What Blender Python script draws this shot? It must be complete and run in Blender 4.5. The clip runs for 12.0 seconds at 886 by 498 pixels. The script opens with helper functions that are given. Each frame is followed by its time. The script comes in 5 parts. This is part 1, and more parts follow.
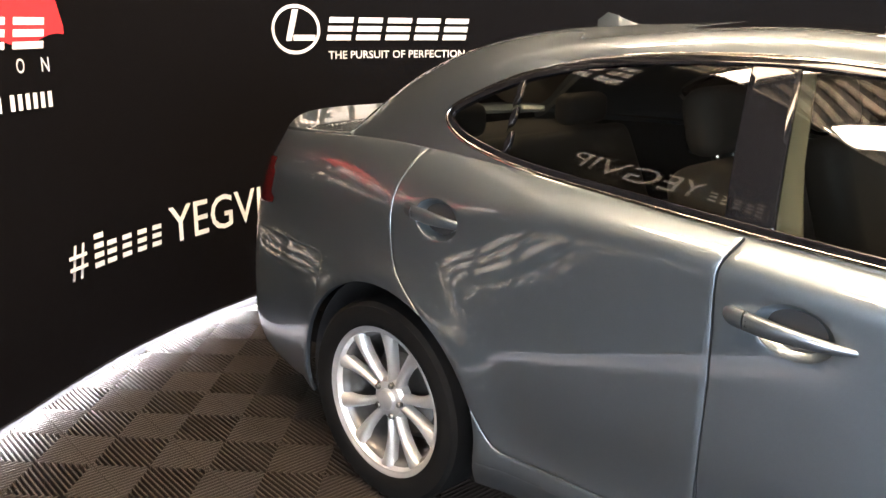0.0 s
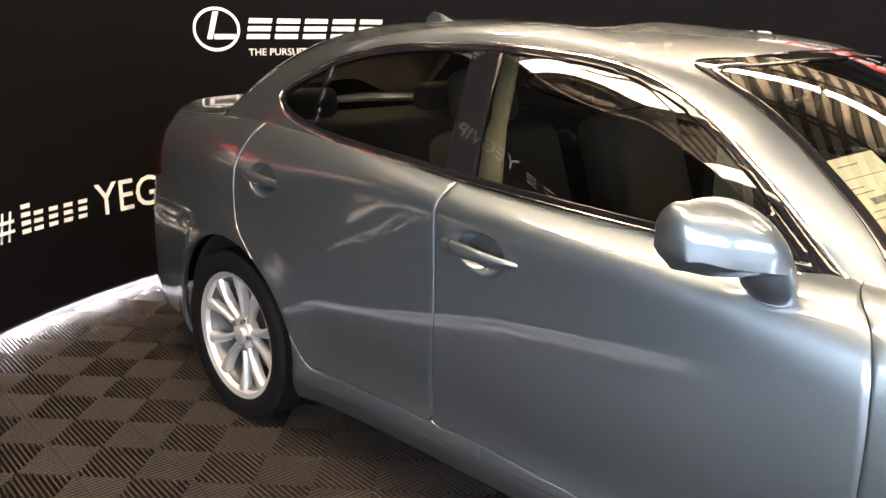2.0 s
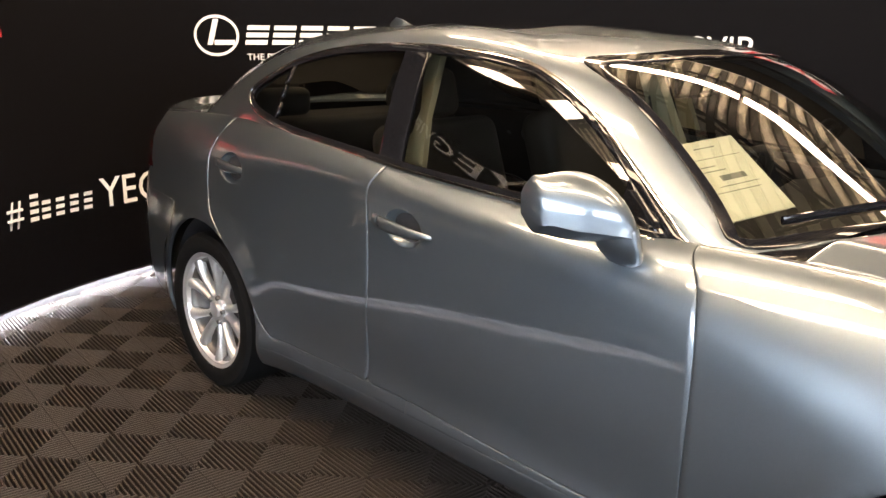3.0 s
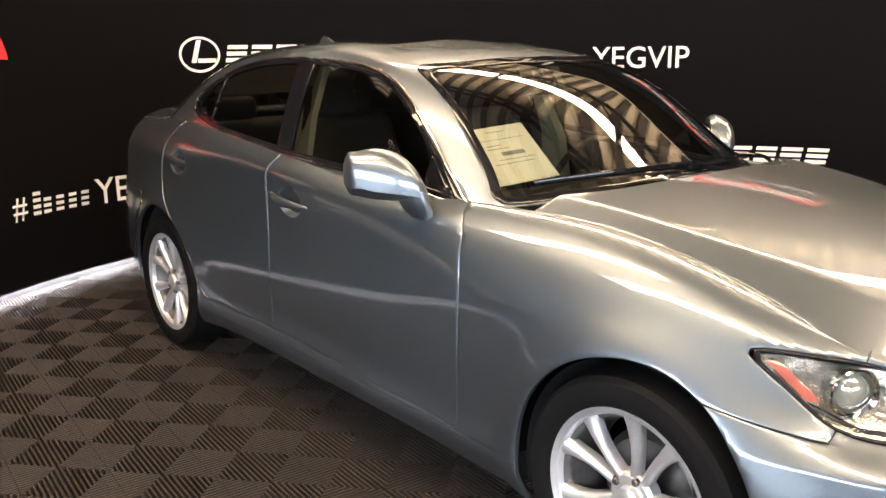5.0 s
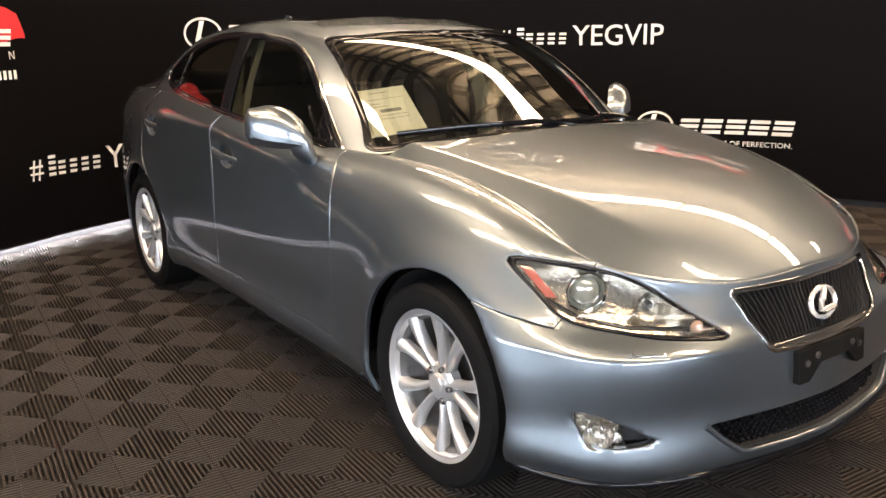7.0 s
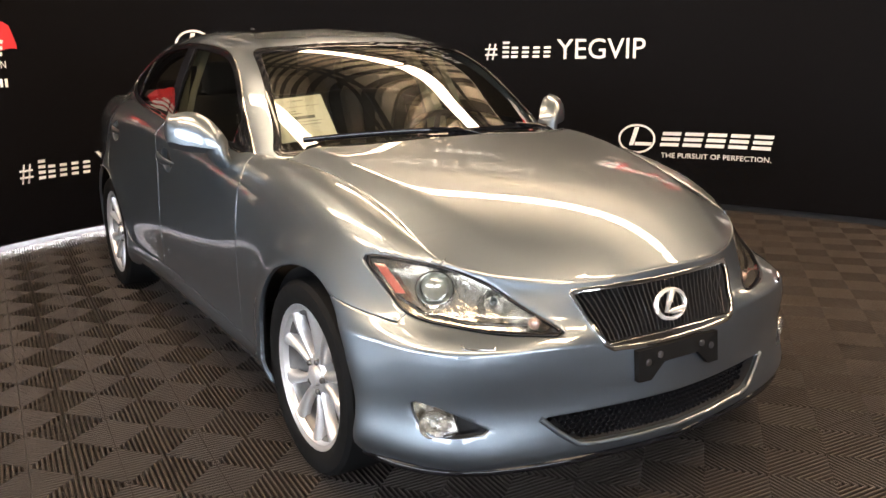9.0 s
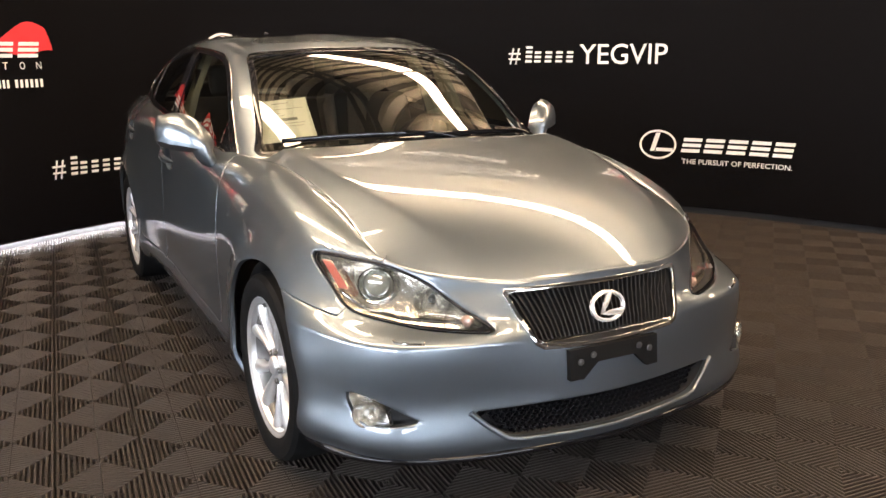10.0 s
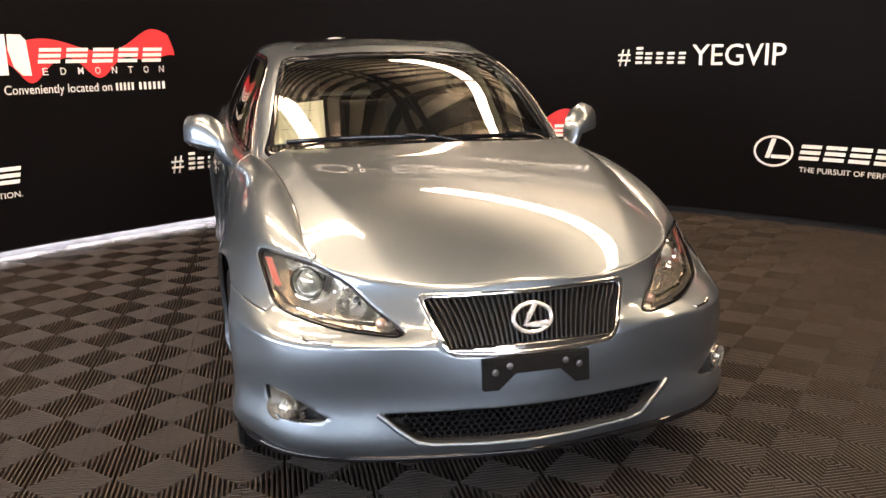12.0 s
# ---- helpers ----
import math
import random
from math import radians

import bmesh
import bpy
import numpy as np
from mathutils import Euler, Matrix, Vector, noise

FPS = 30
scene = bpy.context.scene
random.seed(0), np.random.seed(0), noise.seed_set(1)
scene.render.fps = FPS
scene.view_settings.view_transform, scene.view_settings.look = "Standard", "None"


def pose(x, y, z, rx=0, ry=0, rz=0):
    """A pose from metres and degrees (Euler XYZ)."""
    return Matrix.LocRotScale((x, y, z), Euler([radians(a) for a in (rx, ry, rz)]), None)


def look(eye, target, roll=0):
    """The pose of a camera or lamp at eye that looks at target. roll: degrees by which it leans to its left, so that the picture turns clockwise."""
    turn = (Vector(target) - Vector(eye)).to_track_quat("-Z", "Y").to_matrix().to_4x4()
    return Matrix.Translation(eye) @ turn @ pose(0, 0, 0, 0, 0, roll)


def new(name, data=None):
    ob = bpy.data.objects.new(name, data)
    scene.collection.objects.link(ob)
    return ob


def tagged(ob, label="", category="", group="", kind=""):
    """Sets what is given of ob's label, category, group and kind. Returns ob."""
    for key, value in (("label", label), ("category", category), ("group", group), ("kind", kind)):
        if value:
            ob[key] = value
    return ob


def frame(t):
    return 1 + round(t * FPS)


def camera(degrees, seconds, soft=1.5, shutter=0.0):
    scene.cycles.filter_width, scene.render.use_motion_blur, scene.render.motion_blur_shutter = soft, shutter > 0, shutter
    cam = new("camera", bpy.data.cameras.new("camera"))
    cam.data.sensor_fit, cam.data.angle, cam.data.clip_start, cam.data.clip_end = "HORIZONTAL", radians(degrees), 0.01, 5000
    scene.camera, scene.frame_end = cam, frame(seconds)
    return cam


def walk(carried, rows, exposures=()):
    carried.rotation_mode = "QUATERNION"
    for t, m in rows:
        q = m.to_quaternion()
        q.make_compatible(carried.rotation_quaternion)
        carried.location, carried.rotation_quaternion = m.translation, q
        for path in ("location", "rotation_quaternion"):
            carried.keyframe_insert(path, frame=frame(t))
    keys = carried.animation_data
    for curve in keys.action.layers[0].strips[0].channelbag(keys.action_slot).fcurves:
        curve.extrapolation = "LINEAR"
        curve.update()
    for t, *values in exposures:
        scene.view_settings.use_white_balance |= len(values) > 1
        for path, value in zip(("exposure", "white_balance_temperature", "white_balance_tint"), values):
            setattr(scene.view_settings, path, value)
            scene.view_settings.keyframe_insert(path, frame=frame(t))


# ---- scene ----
cam = camera(55.4, 12.0)
PATH = [
    (0, (1.758, -2.386, 1.428), (0.412, -1.001, 0.907), 0.7),
    (0.5, (1.959, -2.355, 1.428), (0.612, -0.972, 0.905), 0.3),
    (1, (2.171, -2.383, 1.415), (0.821, -1.004, 0.892), -0.1),
    (1.5, (2.365, -2.378, 1.427), (1.022, -0.991, 0.905), -0.3),
    (2, (2.566, -2.339, 1.411), (1.199, -0.972, 0.899), 0.5),
    (2.5, (2.763, -2.294, 1.401), (1.354, -0.97, 0.89), 0.7),
    (3, (2.99, -2.33, 1.393), (1.565, -1.016, 0.901), 0.4),
    (5, (3.875, -2.328, 1.385), (2.377, -1.084, 0.927), -0.8),
    (5.5, (4.102, -2.314, 1.372), (2.586, -1.096, 0.908), -0.8),
    (6, (4.309, -2.228, 1.353), (2.768, -1.042, 0.886), -1.2),
    (6.5, (4.499, -2.174, 1.344), (2.933, -1.029, 0.86), -1.1),
    (7, (4.677, -2.151, 1.339), (3.095, -1.031, 0.847), -1.1),
    (9, (5.085, -1.796, 1.322), (3.438, -0.758, 0.862), -0.8),
    (9.5, (5.238, -1.684, 1.316), (3.563, -0.69, 0.863), -0.7),
    (10, (5.342, -1.558, 1.332), (3.625, -0.638, 0.879), -0.4),
    (10.5, (5.407, -1.352, 1.314), (3.64, -0.537, 0.854), -0.3),
    (11, (5.483, -1.168, 1.323), (3.678, -0.44, 0.864), -0.3),
    (11.5, (5.611, -1.009, 1.319), (3.762, -0.394, 0.871), -0.2),
    (12, (5.637, -0.857, 1.339), (3.756, -0.344, 0.891), -0.8),
]
walk(cam, [(t, look(eye, target, roll)) for t, eye, target, roll in PATH], exposures=[(0, 1.57, 6800, 18), (1.0, 1.55, 6800, 18), (2.5, 1.22, 6900, 19), (5.0, 0.90, 7000, 20), (6.5, 0.74, 7050, 20), (9.0, 0.76, 7050, 20), (12, 0.82, 7000, 22)])

# ---- light ----
world = bpy.data.worlds.new("hall_world")
scene.world = world
world.use_nodes = True
world.node_tree.nodes["Background"].inputs["Color"].default_value = (0.9, 0.95, 1.0, 1)
world.node_tree.nodes["Background"].inputs["Strength"].default_value = 0.02

# strengths of the place's own lights: daylight panes, roof tubes, foot strip
DAY, TUBES, FOOT = 11.2, 22.5, 80.0

# ---- materials ----
def nodes_of(name):
    m = bpy.data.materials.new(name)
    m.use_nodes = True
    nt = m.node_tree
    return m, nt, nt.nodes["Principled BSDF"]


def mat(name, color, rough=0.5, metal=0.0, grain=0.0, scale=40.0, bump=0.0, spread=0.0, **extra):
    """A surface with noise at two scales in its colour and relief."""
    m, nt, b = nodes_of(name)
    b.inputs["Base Color"].default_value = (*color, 1)
    b.inputs["Roughness"].default_value = rough
    b.inputs["Metallic"].default_value = metal
    for k, v in extra.items():
        b.inputs[k.replace("_", " ")].default_value = v
    if grain or bump or spread:
        co = nt.nodes.new("ShaderNodeTexCoord")
        n1 = nt.nodes.new("ShaderNodeTexNoise")
        n1.inputs["Scale"].default_value, n1.inputs["Detail"].default_value = scale, 4
        n2 = nt.nodes.new("ShaderNodeTexNoise")
        n2.inputs["Scale"].default_value, n2.inputs["Detail"].default_value = scale / 14, 3
        for n in (n1, n2):
            nt.links.new(co.outputs["Object"], n.inputs["Vector"])
        mix = nt.nodes.new("ShaderNodeMath")
        mix.operation = "ADD"
        nt.links.new(n1.outputs["Fac"], mix.inputs[0])
        nt.links.new(n2.outputs["Fac"], mix.inputs[1])
        if grain:
            ramp = nt.nodes.new("ShaderNodeMapRange")
            ramp.inputs["From Min"].default_value, ramp.inputs["From Max"].default_value = 0.6, 1.4
            ramp.inputs["To Min"].default_value, ramp.inputs["To Max"].default_value = 1 - grain, 1 + grain
            nt.links.new(mix.outputs[0], ramp.inputs["Value"])
            mul = nt.nodes.new("ShaderNodeVectorMath")
            mul.operation = "SCALE"
            mul.inputs[0].default_value = color
            nt.links.new(ramp.outputs[0], mul.inputs["Scale"])
            nt.links.new(mul.outputs[0], b.inputs["Base Color"])
        if spread:
            rr = nt.nodes.new("ShaderNodeMapRange")
            rr.inputs["From Min"].default_value, rr.inputs["From Max"].default_value = 0.6, 1.4
            rr.inputs["To Min"].default_value, rr.inputs["To Max"].default_value = max(0.02, rough - spread), rough + spread
            nt.links.new(mix.outputs[0], rr.inputs["Value"])
            nt.links.new(rr.outputs[0], b.inputs["Roughness"])
        if bump:
            bn = nt.nodes.new("ShaderNodeBump")
            bn.inputs["Strength"].default_value, bn.inputs["Distance"].default_value = 1.0, bump
            nt.links.new(n1.outputs["Fac"], bn.inputs["Height"])
            nt.links.new(bn.outputs[0], b.inputs["Normal"])
    return m


def glow(name, color, strength):
    m, nt, b = nodes_of(name)
    b.inputs["Base Color"].default_value = (0.8, 0.8, 0.8, 1)
    b.inputs["Emission Color"].default_value = (*color, 1)
    b.inputs["Emission Strength"].default_value = strength
    return m


def glass(name, color, rough=0.0, ior=1.45):
    """A thin pane: clear tinted film with a mirror-like front."""
    m = bpy.data.materials.new(name)
    m.use_nodes = True
    nt = m.node_tree
    nt.nodes.clear()
    out = nt.nodes.new("ShaderNodeOutputMaterial")
    tr = nt.nodes.new("ShaderNodeBsdfTransparent")
    tr.inputs["Color"].default_value = (*color, 1)
    gl = nt.nodes.new("ShaderNodeBsdfGlossy")
    gl.inputs["Roughness"].default_value = rough
    fr = nt.nodes.new("ShaderNodeFresnel")
    fr.inputs["IOR"].default_value = ior
    mx = nt.nodes.new("ShaderNodeMixShader")
    nt.links.new(fr.outputs[0], mx.inputs[0])
    nt.links.new(tr.outputs[0], mx.inputs[1])
    nt.links.new(gl.outputs[0], mx.inputs[2])
    nt.links.new(mx.outputs[0], out.inputs[0])
    return m


def car_paint():
    m, nt, b = nodes_of("silver_blue_paint")
    b.inputs["Metallic"].default_value = 0.92
    b.inputs["Roughness"].default_value = 0.39
    b.inputs["Coat Weight"].default_value = 1.0
    b.inputs["Coat IOR"].default_value = 1.75
    b.inputs["Coat Roughness"].default_value = 0.0
    co = nt.nodes.new("ShaderNodeTexCoord")
    fl = nt.nodes.new("ShaderNodeTexVoronoi")
    fl.inputs["Scale"].default_value = 1400
    dirt = nt.nodes.new("ShaderNodeTexNoise")
    dirt.inputs["Scale"].default_value, dirt.inputs["Detail"].default_value = 3, 6
    nt.links.new(co.outputs["Object"], fl.inputs["Vector"])
    nt.links.new(co.outputs["Object"], dirt.inputs["Vector"])
    mr = nt.nodes.new("ShaderNodeMapRange")
    mr.inputs["To Min"].default_value, mr.inputs["To Max"].default_value = 0.9, 1.1
    nt.links.new(fl.outputs["Color"], mr.inputs["Value"])
    mul = nt.nodes.new("ShaderNodeVectorMath")
    mul.operation = "SCALE"
    mul.inputs[0].default_value = PAINT
    nt.links.new(mr.outputs[0], mul.inputs["Scale"])
    nt.links.new(mul.outputs[0], b.inputs["Base Color"])
    r2 = nt.nodes.new("ShaderNodeMapRange")
    r2.inputs["To Min"].default_value, r2.inputs["To Max"].default_value = 0.0, 0.012
    nt.links.new(dirt.outputs["Fac"], r2.inputs["Value"])
    nt.links.new(r2.outputs[0], b.inputs["Coat Roughness"])
    return m


PAINT = (0.138, 0.167, 0.190)
M_PAINT = car_paint()
M_INNER = mat("black_underbody", (0.012, 0.012, 0.013), 0.8, grain=0.2, scale=30)
M_TRIM = mat("black_trim", (0.006, 0.006, 0.007), 0.04, grain=0.15, scale=90, Specular_IOR_Level=0.3)
M_RUBBER = mat("black_rubber", (0.006, 0.006, 0.006), 0.75, grain=0.25, scale=25, bump=0.0004, spread=0.1, Specular_IOR_Level=0.06)
M_CHROME = mat("chrome", (0.62, 0.61, 0.60), 0.08, 1.0, grain=0.03, scale=30, spread=0.02)
M_BADGE = mat("satin_chrome", (0.82, 0.81, 0.79), 0.2, 0.7, grain=0.03, scale=40)
M_ALLOY = mat("silver_alloy", (0.58, 0.58, 0.58), 0.38, 0.75, grain=0.05, scale=60, spread=0.03, Coat_Weight=0.1, Coat_Roughness=0.05)
M_BARREL = mat("dark_grey_alloy", (0.16, 0.155, 0.15), 0.42, 0.8, grain=0.3, scale=25)
M_STEEL = mat("brushed_steel", (0.16, 0.155, 0.15), 0.4, 1.0, grain=0.25, scale=60, spread=0.12)
M_GLASS = glass("tinted_side_glass", (0.30, 0.31, 0.28), ior=1.66)
M_SCREEN = glass("windscreen_glass", (0.30, 0.32, 0.28), ior=1.8)
M_LENS = glass("clear_lamp_lens", (0.95, 0.95, 0.95), ior=1.35)
M_AMBER = mat("amber_reflector", (0.30, 0.085, 0.065), 0.12, Coat_Weight=1.0)
M_TURN = mat("pale_orange_bulb", (0.28, 0.19, 0.15), 0.2, Coat_Weight=1.0)
M_REDLENS = mat("red_tail_lens", (0.075, 0.003, 0.004), 0.1, Coat_Weight=1.0)
M_LAMPIN = mat("lamp_bowl_chrome", (0.54, 0.51, 0.45), 0.17, 0.86, grain=0.12, scale=38, bump=0.0045)
# beige taken down to near black: cabin shade in the colour, so glass reflections show
M_LEATHER = mat("cabin_shade_leather", (0.034, 0.029, 0.024), 0.55, grain=0.08, scale=120, bump=0.0005)
M_DASH = mat("dark_dash_plastic", (0.018, 0.016, 0.015), 0.6, grain=0.15, scale=150, bump=0.0003)
M_PAPER = mat("cream_paper", (0.90, 0.89, 0.74), 0.7, grain=0.03, scale=12)
M_INK = mat("grey_ink", (0.25, 0.25, 0.22), 0.7, grain=0.1, scale=90)
M_CLOTH = mat("black_banner_cloth", (0.0028, 0.0025, 0.0029), 0.65, grain=0.2, scale=260, bump=0.0002, spread=0.08, Specular_IOR_Level=0.05)
M_WHITE = mat("white_print", (0.82, 0.80, 0.75), 0.6, grain=0.02, scale=40)
M_RED = mat("red_print", (0.62, 0.025, 0.03), 0.55, grain=0.2, scale=9)
M_TILE = mat("grey_brown_rib_plastic", (0.027, 0.0208, 0.0170), 0.60, grain=0.16, scale=18, bump=0.0003, spread=0.12, Specular_IOR_Level=0.3)
# near black for the tile's base, deepening the shade between ribs
M_GAP_SHADE = mat("tile_gap_shade", (0.004, 0.004, 0.004), 0.9, grain=0.2, scale=40)
M_LED = glow("cool_white_led", (0.86, 0.92, 1.0), FOOT)
M_TUBE = glow("warm_fluorescent", (1.0, 0.79, 0.53), TUBES)
M_LINING = mat("pale_pillar_lining", (0.40, 0.38, 0.26), 0.6, grain=0.05, scale=80)
M_DECK = mat("corrugated_roof_steel", (0.56, 0.52, 0.44), 0.5, 0.0, grain=0.12, scale=8)
M_RAIL = mat("pale_metal_rail", (0.72, 0.68, 0.60), 0.35, grain=0.06, scale=20)
M_BEAM = mat("dark_roof_truss_steel", (0.05, 0.047, 0.044), 0.55, 0.2, grain=0.2, scale=14)

# ---- building tools ----
def natural(ts, pts, at):
    """Smooth cubic curve through pts at parameters ts, read at the parameters at."""
    ts, pts, at = np.asarray(ts, float), np.asarray(pts, float), np.asarray(at, float)
    n = len(ts)
    h = np.diff(ts)
    a = np.zeros((n, n))
    r = np.zeros((n, pts.shape[1]))
    a[0, 0] = a[-1, -1] = 1
    for i in range(1, n - 1):
        a[i, i - 1 : i + 2] = h[i - 1], 2 * (h[i - 1] + h[i]), h[i]
        r[i] = 6 * ((pts[i + 1] - pts[i]) / h[i] - (pts[i] - pts[i - 1]) / h[i - 1])
    m = np.linalg.solve(a, r)
    k = np.clip(np.searchsorted(ts, at) - 1, 0, n - 2)
    u, hk = (at - ts[k])[:, None], h[k][:, None]
    return pts[k] + u * ((pts[k + 1] - pts[k]) / hk - hk * (2 * m[k] + m[k + 1]) / 6) + u**2 * m[k] / 2 + u**3 * (m[k + 1] - m[k]) / (6 * hk)


def curve_through(pts, n, closed=False):
    p = np.asarray(pts, float)
    lead = 3
    if closed:
        p = np.concatenate([p[-lead:], p, p[: lead + 1]])
    t = np.r_[0, np.cumsum(np.linalg.norm(np.diff(p, axis=0), axis=1) ** 0.75)]
    if closed:
        return natural(t, p, np.linspace(t[lead], t[-lead - 1 + 0], n, endpoint=False))
    return natural(t, p, np.linspace(t[0], t[-1], n))


def loft(levels, nu, nv, mirror_top=False):
    """A smooth sheet over level curves that run from the tail's centre along one side to the nose's centre."""
    c = np.array(levels, float)
    flip = np.array([1, -1, 1.0])
    c = np.concatenate([c[:, 2:0:-1] * flip, c, c[:, -2:-4:-1] * flip], 1)
    if mirror_top:
        c = np.concatenate([c, c[-2:-3:-1] * flip], 0)
    ts = np.r_[0, np.cumsum(np.linalg.norm(np.diff(c, axis=1), axis=2).mean(0) + 1e-4)]
    us = np.linspace(ts[2], ts[-3], nu)
    rows = np.array([natural(ts, lev, us) for lev in c])
    tv = np.r_[0, np.cumsum(np.linalg.norm(np.diff(c, axis=0), axis=2).mean(1) + 1e-4)]
    vs = np.linspace(0, tv[-2] if mirror_top else tv[-1], nv)
    grid = np.stack([natural(tv, rows[:, i], vs) for i in range(nu)], 1)
    grid[:, 0, 1] = grid[:, -1, 1] = 0
    if mirror_top:
        grid[-1, :, 1] = 0
    return grid


def fair(values, weight, stiff):
    """Evens out the rows of values: the curve's third differences are held down, the points kept by their weights."""
    n = len(values)
    d = np.diff(np.eye(n), 3, axis=0)
    flat = values.reshape(n, -1)
    return np.linalg.solve(np.diag(weight) + stiff * d.T @ d, weight[:, None] * flat).reshape(values.shape)


class Sheet:
    """Polygons over an array of points."""

    def __init__(self, pts, polys):
        self.p, self.f = np.asarray(pts, float).reshape(-1, 3), polys

    def split(self, field):
        """Cuts along field(points) = 0; gives the part below zero and the part above."""
        v = np.asarray(field(self.p), float)
        v = np.where(np.abs(v) < 1e-7, 1e-7, v)
        pts, made = list(self.p), {}
        low, high = [], []
        for poly in self.f:
            vals = v[poly]
            if (vals < 0).all():
                low.append(poly)
            elif (vals > 0).all():
                high.append(poly)
            else:
                a, b = [], []
                for i, k in enumerate(poly):
                    j = poly[(i + 1) % len(poly)]
                    (a if v[k] < 0 else b).append(k)
                    if (v[k] < 0) != (v[j] < 0):
                        e = (min(k, j), max(k, j))
                        if e not in made:
                            w = v[e[0]] / (v[e[0]] - v[e[1]])
                            made[e] = len(pts)
                            pts.append(self.p[e[0]] + w * (self.p[e[1]] - self.p[e[0]]))
                        a.append(made[e])
                        b.append(made[e])
                if len(a) > 2:
                    low.append(a)
                if len(b) > 2:
                    high.append(b)
        pts = np.array(pts)
        return Sheet(pts, low), Sheet(pts, high)

    def take(self, test):
        """The polygons whose middle passes the test."""
        return Sheet(self.p, [poly for poly in self.f if test(self.p[poly].mean(0))])

    def normals(self):
        n = np.zeros_like(self.p)
        for poly in self.f:
            q = self.p[poly]
            w = np.zeros(3)
            for i in range(1, len(q) - 1):
                w += np.cross(q[i] - q[0], q[i + 1] - q[0])
            n[poly] += w
        return n / np.maximum(np.linalg.norm(n, axis=1), 1e-12)[:, None]

    def compact(self):
        used = sorted({k for poly in self.f for k in poly})
        at = {k: i for i, k in enumerate(used)}
        return Sheet(self.p[used], [[at[k] for k in poly] for poly in self.f])


def both_sides(grid):
    """The full sheet from the grid of one half (y below zero), welded along the middle, facing outward."""
    nv, nu = grid.shape[:2]
    pts, index, polys = [], {}, []
    for side in (1, -1):
        ids = np.zeros((nv, nu), int)
        for j in range(nv):
            for i in range(nu):
                p = grid[j, i] * (1, side, 1)
                key = tuple(np.round(p, 5) + 0.0)
                if key not in index:
                    index[key] = len(pts)
                    pts.append(p)
                ids[j, i] = index[key]
        for j in range(nv - 1):
            for i in range(nu - 1):
                q = [ids[j, i], ids[j, i + 1], ids[j + 1, i + 1], ids[j + 1, i]]
                q = [k for n, k in enumerate(q) if k not in q[:n]]
                if len(q) > 2:
                    polys.append(q)
    pts = np.array(pts)
    for n, q in enumerate(polys):
        c = pts[q].mean(0)
        w = np.cross(pts[q[1]] - pts[q[0]], pts[q[2]] - pts[q[0]])
        if w @ (c - (min(max(c[0], 0.0), 2.6), 0, 0.55)) < 0:
            polys[n] = q[::-1]
    return Sheet(pts, polys)


def outline(knots, a, b, n=90, smooth=True):
    """Signed distance (below zero inside) to a closed line in the plane of the axes a and b, the side axis taken without its sign."""
    line = curve_through(knots, n, closed=True) if smooth else np.asarray(knots, float)
    nxt = np.roll(line, -1, 0)

    def field(p):
        q = np.stack([np.abs(p[:, a]) if a == 1 else p[:, a], np.abs(p[:, b]) if b == 1 else p[:, b]], 1)
        best, inside = np.full(len(q), 1e9), np.zeros(len(q), bool)
        for s, e in zip(line, nxt):
            d = e - s
            w = np.clip(((q - s) @ d) / max(d @ d, 1e-12), 0, 1)[:, None]
            best = np.minimum(best, np.linalg.norm(q - s - w * d, axis=1))
            cross = (s[1] > q[:, 1]) != (e[1] > q[:, 1])
            with np.errstate(divide="ignore", invalid="ignore"):
                inside ^= cross & (q[:, 0] < (e[0] - s[0]) * (q[:, 1] - s[1]) / (e[1] - s[1]) + s[0])
        return np.where(inside, -best, best)

    return field


def mesh_of(name, pts, polys, material, smooth=35):
    me = bpy.data.meshes.new(name)
    me.from_pydata([tuple(p) for p in pts], [], [list(map(int, f)) for f in polys])
    me.materials.append(material)
    me.shade_smooth() if smooth else me.shade_flat()
    if smooth:
        me.set_sharp_from_angle(angle=radians(smooth))
    me.update()
    return me


def place(name, me, parent=None, label=""):
    ob = new(name, me)
    if parent:
        ob.parent = parent
    if label:
        ob["label"] = label
    return ob


def panel(name, sheet, material, parent, label="", depth=0.014, back=False, shift=0.0):
    """A pressed sheet whose rim rolls over and turns in by the given depth."""
    s = sheet.compact()
    n = s.normals()
    pts = s.p + n * shift
    m = len(pts)
    count = {(k, j) for poly in s.f for k, j in zip(poly, poly[1:] + poly[:1])}
    rim = [(k, j) for k, j in count if (j, k) not in count]
    out = np.zeros_like(pts)
    for k, j in rim:
        d = np.cross(pts[j] - pts[k], n[k] + n[j])
        d = d / max(np.linalg.norm(d), 1e-9)
        out[k] += d
        out[j] += d
    out = out / np.maximum(np.linalg.norm(out, axis=1), 1e-9)[:, None]
    rings = [pts]
    steps = ((0.0010, 0.0006), (0.0016, 0.0022), (0.0016, depth)) if depth > 0.006 else ((0.0, depth),)
    for o, d in steps:
        rings.append(pts + out * o - n * d)
    polys = [list(f) for f in s.f]
    for r in range(len(rings) - 1):
        polys += [[j + r * m, k + r * m, k + (r + 1) * m, j + (r + 1) * m] for k, j in rim]
    c = Sheet(np.concatenate(rings), polys).compact()
    return place(name, mesh_of(name, c.p, c.f, material, 50), parent, label)


